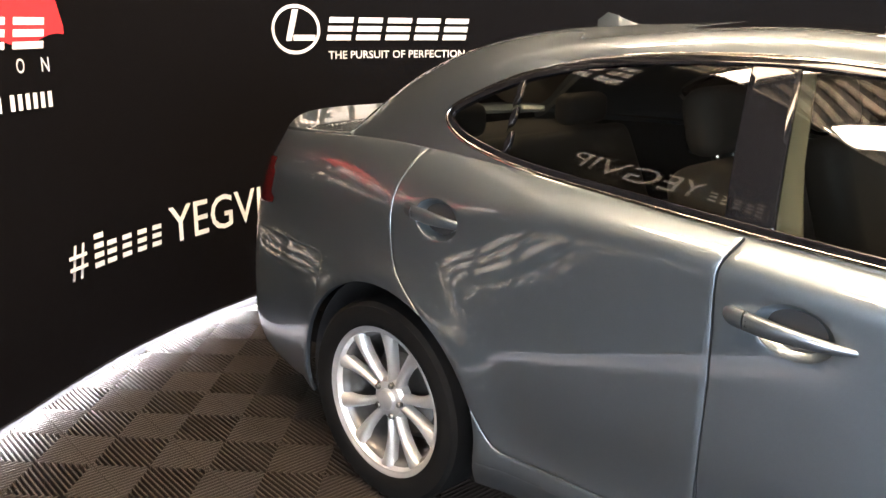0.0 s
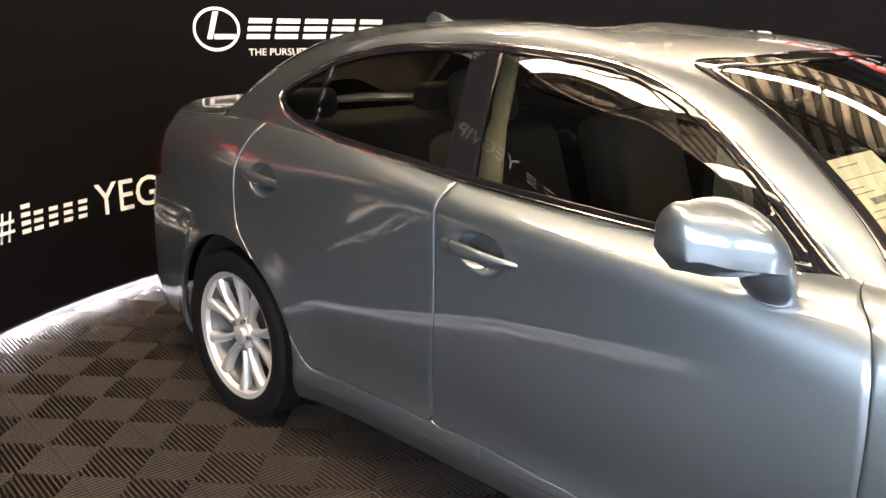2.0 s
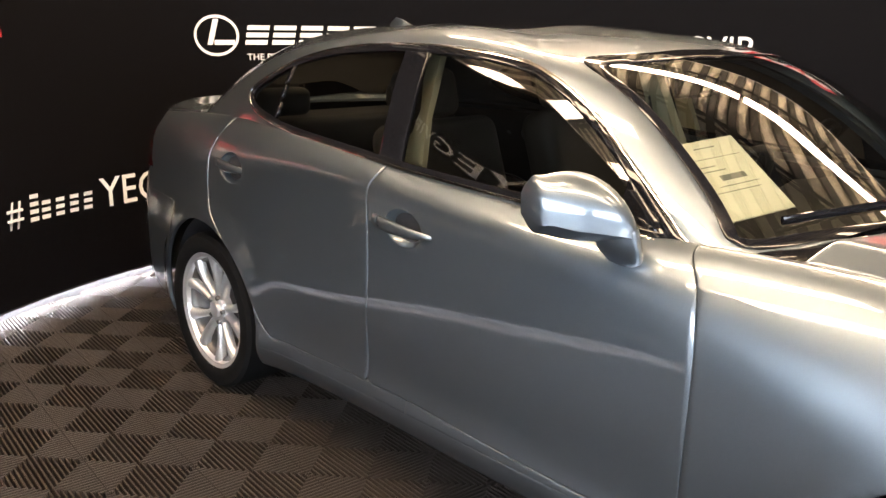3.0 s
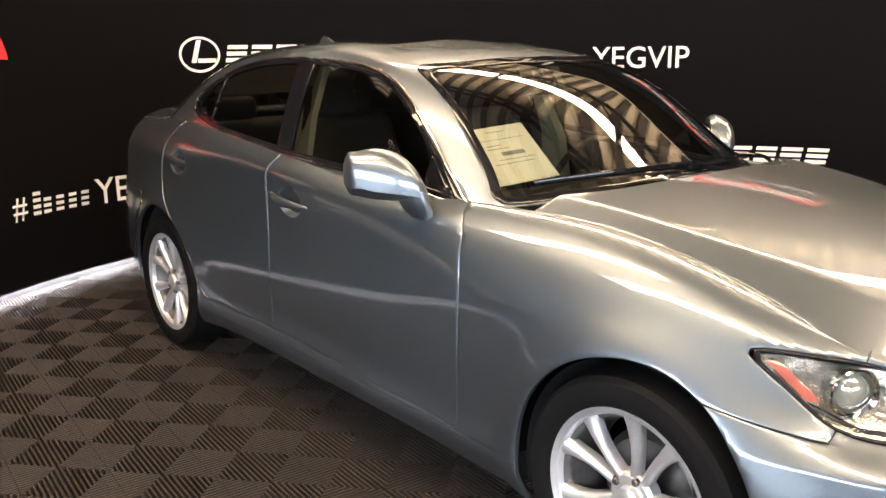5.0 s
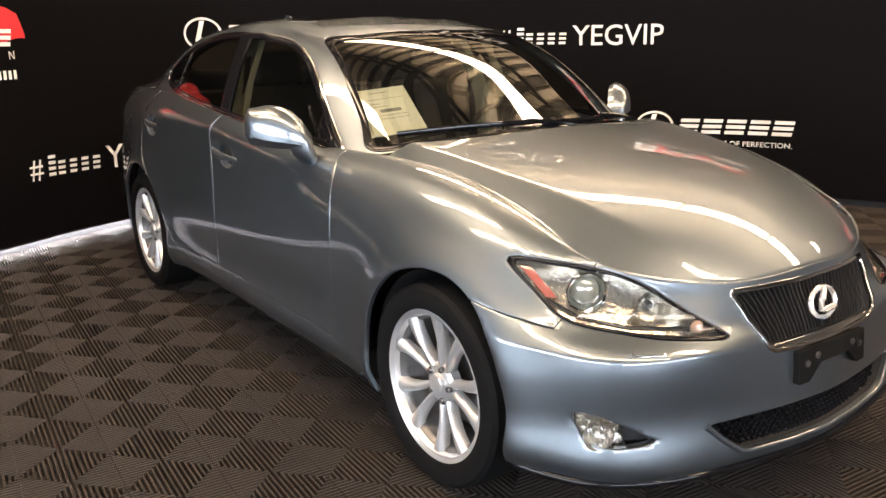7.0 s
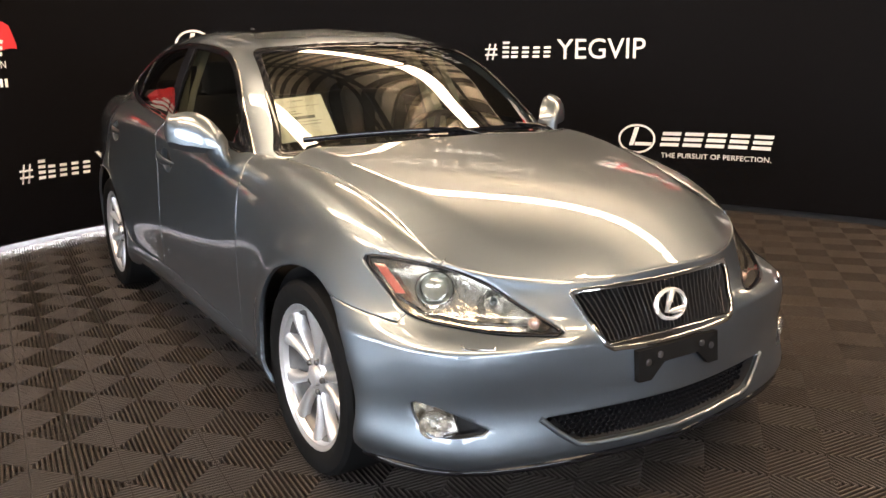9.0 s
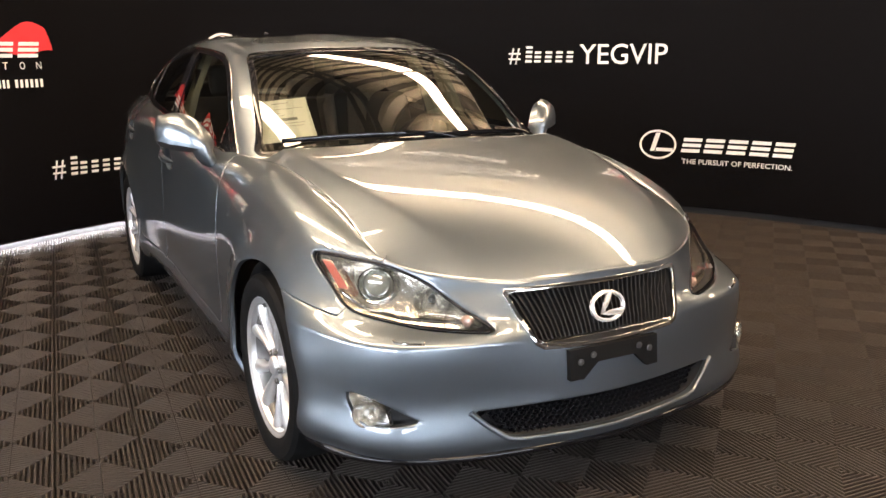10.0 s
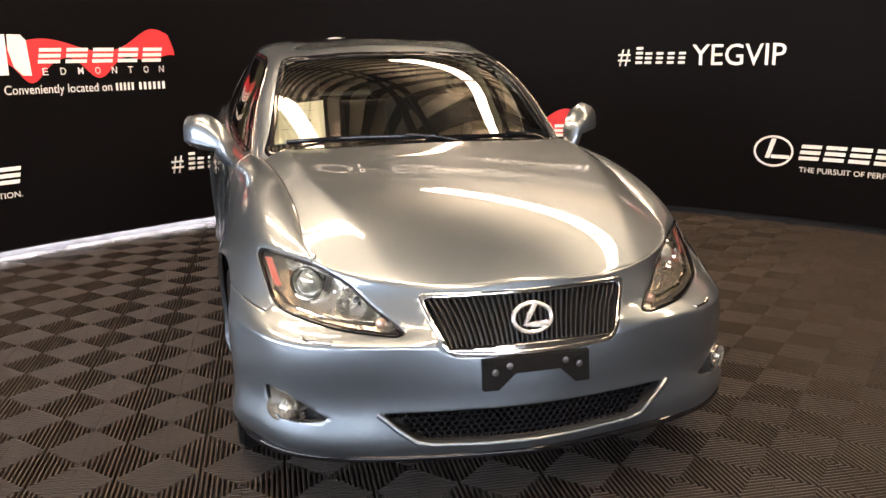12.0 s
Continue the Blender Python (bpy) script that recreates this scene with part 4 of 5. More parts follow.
rim = np.array([to_edge(p) + p for p in np.concatenate([hood_grid[0], hood_grid[:, -1]])])
mid_x = np.linspace(2.40, 3.36, 20)
inside = np.concatenate([np.array([q for c in (HOOD_1, HOOD_2) for q in c[:-1]]), np.stack([mid_x, 0 * mid_x, middle_z(mid_x)], 1)])
heft = np.r_[np.full(len(rim), 1.0), np.full(8, 3.0), np.full(len(mid_x), 1.5)]
known = np.concatenate([rim, inside])
terms = hood_terms(known)
tame = np.diag([0.02 * (i + 2 * j) ** 1.5 for j in range(4) for i in range(6 - j)] + [0.0, 0.5])
want = np.r_[known[:, 2] * heft, np.zeros(terms.shape[1] - 2), 0.0, 0.0]
shape = np.linalg.lstsq(np.r_[terms * heft[:, None], tame], want, rcond=None)[0]
hood_grid[:, :, 2] = (hood_terms(hood_grid.reshape(-1, 3)) @ shape).reshape(hood_grid.shape[:2])
miss_side = np.array([to_edge(p)[2] for p in hood_grid[0]])
miss_nose = np.array([to_edge(p)[2] for p in hood_grid[:, -1]])
for j in range(hood_grid.shape[0]):
    hood_grid[j, :, 2] += miss_side * max(0.0, 1 - j / 24) ** 3
for i in range(hood_grid.shape[1]):
    hood_grid[:, i, 2] += miss_nose * max(0.0, 1 - (hood_grid.shape[1] - 1 - i) / 14) ** 3
hood_sheet = both_sides(hood_grid)
panel("hood", hood_sheet, M_PAINT, car)

# boot lid
boot = strip_loft([np.array(c) * HALF for c in (
    [(-0.785, 0.58, 1.058), (-0.66, 0.63, 1.064), (-0.50, 0.648, 1.070), (-0.36, 0.64, 1.076)],
    [(-0.93, 0.38, 1.085), (-0.82, 0.39, 1.078), (-0.68, 0.395, 1.068), (-0.54, 0.40, 1.072)],
    [(-0.965, 0.0, 1.090), (-0.86, 0.0, 1.082), (-0.72, 0.0, 1.072), (-0.60, 0.0, 1.075)])], 40, 24)
panel("boot_lid", both_sides(boot), M_PAINT, car)

# cabin
top = both_sides(loft([np.array(c) * HALF for c in (TOP_0, TOP_1, TOP_2, TOP_3, TOP_4, TOP_5)], 170, 64, mirror_top=True))
DLO = outline([(0.086, 1.178), (0.122, 1.142), (0.26, 1.096), (0.404, 1.070), (0.74, 1.037), (1.01, 1.014), (1.30, 0.992), (1.60, 0.974), (1.90, 0.948), (2.03, 0.936), (2.00, 0.965), (1.858, 1.084), (1.666, 1.220), (1.47, 1.308), (1.285, 1.345), (0.978, 1.366), (0.715, 1.361), (0.517, 1.342), (0.312, 1.297), (0.16, 1.234)], 0, 2, 160)
SCREEN = outline([(0, 0.99), (0.3, 0.975), (0.55, 0.955), (0.645, 0.952), (0.63, 1.0), (0.585, 1.14), (0.53, 1.29), (0.505, 1.325), (0.40, 1.343), (0.2, 1.356), (0, 1.360), (-0.3, 1.35), (-0.4, 1.15), (-0.3, 1.0)], 1, 2, 150)
BACKLIGHT = outline([(0, 1.035), (0.3, 1.04), (0.52, 1.06), (0.50, 1.15), (0.42, 1.30), (0.36, 1.335), (0.2, 1.35), (0, 1.352), (-0.3, 1.34), (-0.4, 1.15), (-0.3, 1.04)], 1, 2, 120)
MOONROOF = outline([(0.66, 0), (0.66, 0.2), (0.67, 0.37), (0.70, 0.40), (0.9, 0.405), (1.10, 0.40), (1.15, 0.37), (1.165, 0.2), (1.17, 0), (1.1, -0.3), (0.9, -0.3), (0.7, -0.3)], 0, 1, 120)

screen_sheet, top = top.split(lambda p: np.where((p[:, 0] > 1.42) & (p[:, 2] > 0.9), SCREEN(p), 1.0))
back_sheet, top = top.split(ahead_only(BACKLIGHT, 0.22, -1))
dlo_sheet, top = top.split(lambda p: np.where(np.abs(p[:, 1]) > 0.5, DLO(p), 1.0))
moon_sheet, top = seam(top, lambda p: np.where(p[:, 2] > 1.3, MOONROOF(p), 1.0))
panel("roof_shell", top, M_PAINT, car, depth=0.03)
panel("moonroof", moon_sheet, M_TRIM, car, "dark glass moonroof panel", depth=0.02)


def rim_trim(name, sheet, field, width, material, parent, label="", lift=0.002):
    """A band of trim that follows the edge of an opening; gives what is left inside."""
    inside, band = sheet.split(lambda p: field(p) + width)
    panel(name, band, material, parent, label, depth=0.012, shift=lift)
    return inside


scr = rim_trim("windscreen_seal", screen_sheet, lambda p: np.where(p[:, 0] > 1.42, SCREEN(p), 1.0), 0.016, M_TRIM, car, "black ceramic band round the windscreen")
w = panel("windscreen", scr, M_SCREEN, car, "clear windscreen glass", depth=0.003, shift=-0.001)
w.visible_shadow = False
b = panel("rear_window", back_sheet, M_GLASS, car, "tinted rear window glass", depth=0.003)
b.visible_shadow = False
for sgn in (-1, 1):
    half = dlo_sheet.take(lambda c: c[1] * sgn > 0)
    # bright outer bead, black frame, then the panes between the pillars
    half = rim_trim("window_bead", half, DLO, 0.006, M_CHROME, car, "thin chrome bead round the side windows", 0.004)
    half = rim_trim("window_frame", half, DLO, 0.022, M_TRIM, car, "black window frame")
    divider, half = half.split(lambda p: np.abs(p[:, 0] - (0.365 - 0.20 * (p[:, 2] - 1.07))) - 0.009)
    panel("window_divider", divider, M_TRIM, car, "black window divider bar", depth=0.012, shift=0.002)
    pillar, half = half.split(lambda p: np.abs(p[:, 0] - (1.035 - 0.12 * (p[:, 2] - 1.02))) - 0.052)
    panel("centre_pillar", pillar, M_TRIM, car, "glossy black centre pillar cover", depth=0.012, shift=0.001)
    corner, half = half.split(lambda p: 1.845 - 0.05 * (p[:, 2] - 1.0) - p[:, 0])
    panel("mirror_corner", corner, M_TRIM, car, "black corner trim at the foot of the front pillar", depth=0.012, shift=0.001)
    for lo, hi in ((-1, 0.36), (0.36, 1.0), (1.0, 3)):
        pane = panel("side_window", half.take(lambda c: lo < c[0] + 0.2 * (c[2] - 1.07) * (c[0] < 0.6) < hi), M_GLASS, car, "tinted side window glass", depth=0.003, shift=-0.002)
        pane.visible_shadow = False

for sgn in (-1, 1):
    s = lamp_sheet.take(lambda c: c[1] * sgn > 0)
    s = rim_trim("lamp_seal", s, LAMP, 0.006, M_TRIM, car, "black seal round the headlamp", 0.001)
    lens = panel("headlamp", s, M_LENS, car, "clear headlamp lens over chrome bowls", depth=0.003)
    lens.visible_shadow = False
    pocket("lamp_bowl", s, M_LAMPIN, lens, "chrome lamp bowl", depth=0.07)
    s = fog_sheet.take(lambda c: c[1] * sgn > 0)
    cover, dark = s.split(lambda p: 0.668 + 0.15 * (p[:, 2] - 0.34) - np.abs(p[:, 1]))
    pocket("fog_recess", dark, M_INNER, car, "black fog lamp recess", depth=0.05)
    pocket("fog_bowl", cover, M_LAMPIN, car, "chrome fog lamp bowl", depth=0.055)
    g = panel("fog_cover", cover, M_LENS, car, "clear fog lamp cover", depth=0.003)
    g.visible_shadow = False
    s = tail_sheet.take(lambda c: c[1] * sgn > 0)
    panel("tail_lamp", s, M_REDLENS, car, "dark red tail lamp lens", depth=0.01)
grille_sheet = rim_trim("grille_frame", grille_sheet, GRILLE, 0.010, M_CHROME, car, "bright chrome grille surround", 0.004)
grille_foot, grille_sheet = grille_sheet.split(lambda p: p[:, 2] - 0.529)
panel("grille_foot", grille_foot, M_CHROME, car, "bright chrome lower bar of the grille", depth=0.012, shift=0.001)
pocket("grille_recess", grille_sheet, M_INNER, car, "dark recess behind the grille", depth=0.06)
pocket("intake_recess", intake_sheet, M_INNER, car, "dark recess behind the lower intake", depth=0.06)


def floor_pan():
    bm = bmesh.new()
    box(bm, -0.85, 3.3, -0.50, 0.50, 0.20, 0.34)
    box(bm, 0.42, 2.36, -0.80, 0.80, 0.21, 0.30)
    part("floor_pan", bm, M_INNER, car)
    for cx, r in ((REAR_AXLE + 0.015, 0.386), (FRONT_AXLE + 0.004, 0.352)):
        for sgn in (-1, 1):
            bm = bmesh.new()
            m = Matrix.Translation((cx, sgn * 0.50, HUB_Z)) @ pose(0, 0, 0, -90 * sgn, 0, 0)
            revolve(bm, [(0.0, 0.0), (r, 0.0), (r, 0.30)], 40, m, *((radians(-12), radians(192)) if sgn < 0 else (radians(168), radians(372))))
            part("wheel_liner", bm, M_INNER, car, "black wheel arch liner")


floor_pan()


def wheel(x, y, sgn):
    """Tyre, rim, ten tapered spokes, hub cap; the outer face looks along sgn * y."""
    w = new("wheel")
    w.parent = car
    tagged(w, "silver alloy wheel with ten tapered spokes and a black tyre")
    m = Matrix.Translation((x, y, HUB_Z)) @ pose(0, 0, 0, -90 * sgn, 0, 0)
    bm = bmesh.new()
    revolve(bm, [(0.232, -0.10), (0.27, -0.112), (0.30, -0.108), (0.313, -0.095), (0.317, -0.07), (0.317, 0.07), (0.313, 0.095), (0.300, 0.108), (0.27, 0.112), (0.244, 0.106), (0.232, 0.096)], 72, m)
    part("tyre", bm, M_RUBBER, w)
    bm = bmesh.new()
    revolve(bm, [(0.2125, 0.076), (0.216, 0.088), (0.2195, 0.0935), (0.226, 0.095), (0.230, 0.099), (0.236, 0.101), (0.239, 0.096), (0.230, 0.07)], 72, m)
    rim = part("rim", bm, M_ALLOY, w)
    bm = bmesh.new()
    revolve(bm, [(0.21, -0.1), (0.188, -0.06), (0.186, -0.01), (0.191, 0.0), (0.193, 0.025), (0.197, 0.03), (0.199, 0.052), (0.204, 0.068), (0.2125, 0.076)], 72, m)
    part("barrel", bm, M_BARREL, rim, "dark grey inner barrel of the rim")
    bm = bmesh.new()
    revolve(bm, [(0.0, 0.0), (0.13, 0.0), (0.15, -0.02)], 40, m)
    part("brake_disc", bm, M_STEEL, w)
    for k in range(10):
        bm = bmesh.new()
        a = 2 * math.pi * (k + 0.5) / 10
        mk = m @ Matrix.Rotation(a, 4, "Z")
        rows = []
        for r, h, wd, z in ((0.050, 0.014, 0.0125, 0.0685), (0.075, 0.017, 0.0125, 0.073), (0.105, 0.019, 0.0125, 0.0765), (0.14, 0.021, 0.0145, 0.081), (0.172, 0.022, 0.0175, 0.0855), (0.198, 0.022, 0.022, 0.0885), (0.216, 0.018, 0.028, 0.0895)):
            lean = 0.010 * (1 if k % 2 else -1) * math.sin(math.pi * (r - 0.048) / 0.174)
            rows.append([bm.verts.new(mk @ Vector((r, q * wd + lean, zz))) for q, zz in ((-1.0, z - 0.034), (-1, z - h * 0.6), (-0.62, z - 0.003), (-0.3, z), (0.3, z), (0.62, z - 0.003), (1, z - h * 0.6), (1.0, z - 0.034))])
        for p, q in zip(rows, rows[1:]):
            for i in range(7):
                bm.faces.new((p[i], p[i + 1], q[i + 1], q[i]))
        part("spoke", bm, M_ALLOY, w)
    bm = bmesh.new()
    revolve(bm, [(0.070, 0.035), (0.066, 0.062), (0.056, 0.0715), (0.034, 0.0715), (0.031, 0.084), (0.024, 0.088), (0.0, 0.089)], 40, m)
    part("hub", bm, M_ALLOY, w)
    for k in range(5):
        bm = bmesh.new()
        a = 2 * math.pi * k / 5
        revolve(bm, [(0.013, 0.0715), (0.0135, 0.0695), (0.0095, 0.066), (0.0095, 0.078), (0.007, 0.081), (0, 0.081)], 12, m @ Matrix.Translation((0.052 * math.cos(a), 0.052 * math.sin(a), 0)))
        part("lug_nut", bm, M_STEEL, w)
    return w


for wx in (REAR_AXLE, FRONT_AXLE):
    for sgn in (-1, 1):
        wheel(wx, sgn * (0.725 if wx else 0.737), sgn)

# ---- details of the car ----
nose_all = both_sides(flank(150, 64))
nose_pts = nose_all.p[nose_all.p[:, 0] > 2.9]


def nose_x(y, z):
    """How far ahead the nose reaches at a height and side offset."""
    d = np.hypot(nose_pts[:, 1] - y, nose_pts[:, 2] - z)
    k = np.argsort(d)[:5]
    w = 1 / (d[k] + 1e-3) ** 2
    return float((nose_pts[k, 0] * w).sum() / w.sum())


def cup(sheet, cx, cz, parent):
    """A pressed bowl behind a door handle."""
    s = sheet.compact()
    bm = bmesh.new()
    vs = [bm.verts.new(p) for p in s.p]
    for f in s.f:
        bm.faces.new([vs[k] for k in f])
    bmesh.ops.triangulate(bm, faces=bm.faces)
    bmesh.ops.subdivide_edges(bm, edges=bm.edges, cuts=3, use_grid_fill=True)
    for v in bm.verts:
        r = min(1.0, math.hypot((v.co.x - cx) / CUP_A, (v.co.z + 0.07 * (v.co.x - cx) - cz) / CUP_B))
        v.co.y -= math.copysign(0.036 * (1 - r**2.4) ** 0.75, v.co.y)
    part("handle_cup", bm, M_PAINT, parent, smooth=60)


def door_handle(cx, cz, y, sgn, parent):
    """A long pull bar with a rounded end cap at the back, drawn out to a point ahead and bowed outward."""

    def bar(u0, u1, n):
        bm = bmesh.new()
        rings = []
        for i in range(n):
            u = u0 + (u1 - u0) * i / (n - 1)
            x = cx - 0.150 + 0.285 * u
            z = cz + 0.009 - 0.018 * u
            thick = 0.0185 * min(1, (u / 0.08 + 0.02)) ** 0.5 * min(1.0, ((1 - u) / 0.6)) ** 0.55 + 0.0015
            out = y - 0.002 + 0.030 * math.sin(math.pi * min(1, u * 1.02)) ** 0.6
            rings.append([bm.verts.new((x, sgn * (out + 0.62 * thick * math.cos(a)), z + thick * math.sin(a))) for a in (2 * math.pi * k / 14 for k in range(14))])
        for a, b in zip(rings, rings[1:]):
            for k in range(14):
                bm.faces.new((a[k], a[(k + 1) % 14], b[(k + 1) % 14], b[k]))
        bm.faces.new(rings[0])
        bm.faces.new(rings[-1])
        return bm

    h = part("handle", bar(0.205, 1.0, 22), M_PAINT, parent, "silver pull handle", smooth=60)
    part("handle_end", bar(0.0, 0.193, 9), M_PAINT, h, "silver end cap of the handle", smooth=60)
    bm = bmesh.new()
    x, z = cx - 0.150 + 0.285 * 0.25, cz + 0.004
    box(bm, x - 0.006, x + 0.006, sgn * (y + 0.028), sgn * (y + 0.0325), z - 0.006, z + 0.006, bevel=0.002)
    part("handle_button", bm, M_TRIM, h, "small black lock button")


for sheet, doors, (hx, hz), hy in ((rear_cup, rear_doors, HANDLES[0], 0.803), (front_cup, front_doors, HANDLES[1], 0.806)):
    for sgn, door in zip((-1, 1), doors):
        cup(sheet.take(lambda c: c[1] * sgn > 0), hx, hz, door)
        door_handle(hx, hz, hy, sgn, door)


def wing_mirror(sgn):
    """A housing with a blunt outer end, a high back that falls to the foot, and a crease over a tucked-in lower face."""
    knots = np.array([  # along the housing from its outer end: top, bottom, depth ahead, crease
        (0.0, 0.036, -0.024, 0.018, -0.004), (0.03, 0.058, -0.042, 0.040, -0.020), (0.12, 0.074, -0.057, 0.066, -0.028), (0.3, 0.081, -0.066, 0.083, -0.034),
        (0.5, 0.080, -0.071, 0.088, -0.040), (0.68, 0.064, -0.074, 0.084, -0.047), (0.83, 0.034, -0.076, 0.072, -0.054), (0.94, -0.008, -0.076, 0.052, -0.060), (1.0, -0.040, -0.070, 0.022, -0.062)])
    bm = bmesh.new()
    rings = []
    for row in natural(knots[:, 0], knots, np.linspace(0, 1, 34)):
        u, high, low, deep, crease = row
        xb, y, zc = 1.762 + 0.160 * u, 0.955 - 0.187 * u, 1.024
        ring = [(xb - 0.020, low * 0.72), (xb - 0.020, high * 0.80)]
        for k in range(1, 13):
            a = math.pi / 2 * k / 12
            ring.append((xb + (deep + 0.004) * math.sin(a) ** 1.15 - 0.004, crease + (high - crease) * math.cos(a) ** 0.62))
        for k in range(1, 6):
            w = k / 5
            ring.append((xb + deep - 0.060 * w**1.1 * deep / 0.08, crease + (low - crease) * w**0.9))
        rings.append([bm.verts.new((xb + 0.88 * (x - xb), sgn * (y + 0.45 * (x - xb)), zc + z)) for x, z in ring])
    n = len(rings[0])
    for a, b in zip(rings, rings[1:]):
        for k in range(n):
            bm.faces.new((a[k], a[(k + 1) % n], b[(k + 1) % n], b[k]))
    bm.faces.new(rings[0])
    bm.faces.new(rings[-1])
    bmesh.ops.recalc_face_normals(bm, faces=bm.faces)
    m = part("wing_mirror", bm, M_PAINT, car, "silver-blue wing mirror housing", smooth=28)
    bm = bmesh.new()
    rings = []
    for x, y, z, rx, ry in ((1.905, 0.812, 0.985, 0.058, 0.040), (1.908, 0.806, 0.955, 0.060, 0.040), (1.912, 0.796, 0.927, 0.056, 0.038), (1.916, 0.782, 0.902, 0.043, 0.032), (1.918, 0.766, 0.887, 0.024, 0.018)):
        rings.append([bm.verts.new((x + rx * math.cos(2 * math.pi * k / 18), sgn * (y + ry * math.sin(2 * math.pi * k / 18)), z)) for k in range(18)])
    for a, b in zip(rings, rings[1:]):
        for k in range(18):
            bm.faces.new((a[k], a[(k + 1) % 18], b[(k + 1) % 18], b[k]))
    bm.faces.new(rings[-1])
    part("mirror_foot", bm, M_PAINT, m)
    bm = bmesh.new()
    ring = []
    for k in range(28):
        a = 2 * math.pi * k / 28
        u = 0.46 - 0.36 * math.cos(a)
        ring.append(bm.verts.new((1.752 + 0.150 * u, sgn * (0.930 - 0.172 * u), 1.026 + 0.045 * math.sin(a) - 0.012 * u)))
    bm.faces.new(ring)
    part("mirror_glass", bm, M_CHROME, m, "mirror glass")
    return m


for sgn in (-1, 1):
    wing_mirror(sgn)


def headlamp_inside(sgn):
    lamp = [o for o in car.children if o.name.startswith("headlamp") and o.data.vertices[0].co.y * sgn > 0][0]
    face = Vector((0.82, sgn * 0.52, -0.05)).normalized()
    turn = face.to_track_quat("Z", "Y").to_matrix().to_4x4()

    def at(y, z, back):
        return Matrix.Translation(Vector((nose_x(sgn * y, z), sgn * y, z)) - face * back) @ turn

    m = at(0.632, 0.668, 0.075)
    bm = bmesh.new()
    revolve(bm, [(0.042, 0.0), (0.050, 0.02), (0.056, 0.032), (0.053, 0.036), (0.044, 0.028), (0.040, 0.018)], 36, m)
    part("projector_ring", bm, M_CHROME, lamp, "bright chrome projector ring")
    bm = bmesh.new()
    revolve(bm, [(0.040, 0.016), (0.036, 0.028), (0.026, 0.037), (0.013, 0.042), (0.0, 0.043)], 32, m)
    part("projector_lens", bm, M_PROJ, lamp, "clear bulging projector lens")
    m = at(0.508, 0.632, 0.085)
    bm = bmesh.new()
    revolve(bm, [(0.0, 0.0), (0.012, 0.002), (0.028, 0.012), (0.042, 0.034), (0.050, 0.058)], 32, m)
    part("main_reflector", bm, M_LAMPIN, lamp, "faceted chrome reflector", smooth=12)
    bm = bmesh.new()
    revolve(bm, [(0.009, 0.0), (0.010, 0.028), (0.006, 0.036), (0.0, 0.038)], 16, m)
    part("bulb_cap", bm, M_STEEL, lamp)
    bm = bmesh.new()
    rows = []
    for i in range(8):
        u = i / 7
        y, z = 0.712 - 0.018 * u, 0.732 - 0.07 * u
        x = nose_x(sgn * y, z)
        rows.append([bm.verts.new((x - 0.012 + dx, sgn * (y + dy), z)) for dx, dy in ((-0.026, 0.006), (-0.012, -0.004), (-0.004, -0.014))])
    for a, b in zip(rows, rows[1:]):
        for k in range(2):
            bm.faces.new((a[k], a[k + 1], b[k + 1], b[k]))
    part("side_marker", bm, M_AMBER, lamp, "orange-red side marker")
    bm = bmesh.new()
    x = nose_x(sgn * 0.42, 0.592)
    revolve(bm, [(0.0, 0.018), (0.012, 0.014), (0.018, 0.0)], 16, Matrix.Translation((x - 0.03, sgn * 0.425, 0.594)) @ turn)
    part("turn_bulb", bm, M_TURN, lamp, "amber turn signal bulb")
    bm = bmesh.new()
    pts = [(nose_x(sgn * y, z) - 0.035, sgn * y, z) for y, z in ((0.70, 0.655), (0.66, 0.617), (0.58, 0.598), (0.50, 0.590), (0.44, 0.588))]
    tube(bm, pts, 0.006, 8)
    part("lamp_ledge", bm, M_CHROME, lamp)


M_PROJ = mat("smoked_projector_glass", (0.42, 0.43, 0.37), 0.05, 0.6, grain=0.1, scale=60, Coat_Weight=1.0)
for sgn in (-1, 1):
    headlamp_inside(sgn)


def grille_slats():
    n = 33
    for i in range(n):
        u = 2 * (i + 0.5) / n - 1
        bm = bmesh.new()
        rows = []
        for k in range(6):
            w = k / 5
            z = 0.662 - (0.662 - 0.529) * w
            y = u * (0.302 - 0.054 * w) - 0.006 * math.sin(w * math.pi) * u
            x = nose_x(y, z) - 0.014
            rows.append([bm.verts.new((x + dx, y + dy, z)) for dx, dy in ((-0.02, -0.0042), (0.0, -0.0024), (0.0, 0.0024), (-0.02, 0.0042))])
        for a, b in zip(rows, rows[1:]):
            for k in range(3):
                bm.faces.new((a[k], a[k + 1], b[k + 1], b[k]))
        part("grille_slat", bm, M_SLAT, car)


M_SLAT = mat("dark_chrome_slat", (0.035, 0.034, 0.033), 0.34, 0.6, grain=0.1, scale=60)
grille_slats()


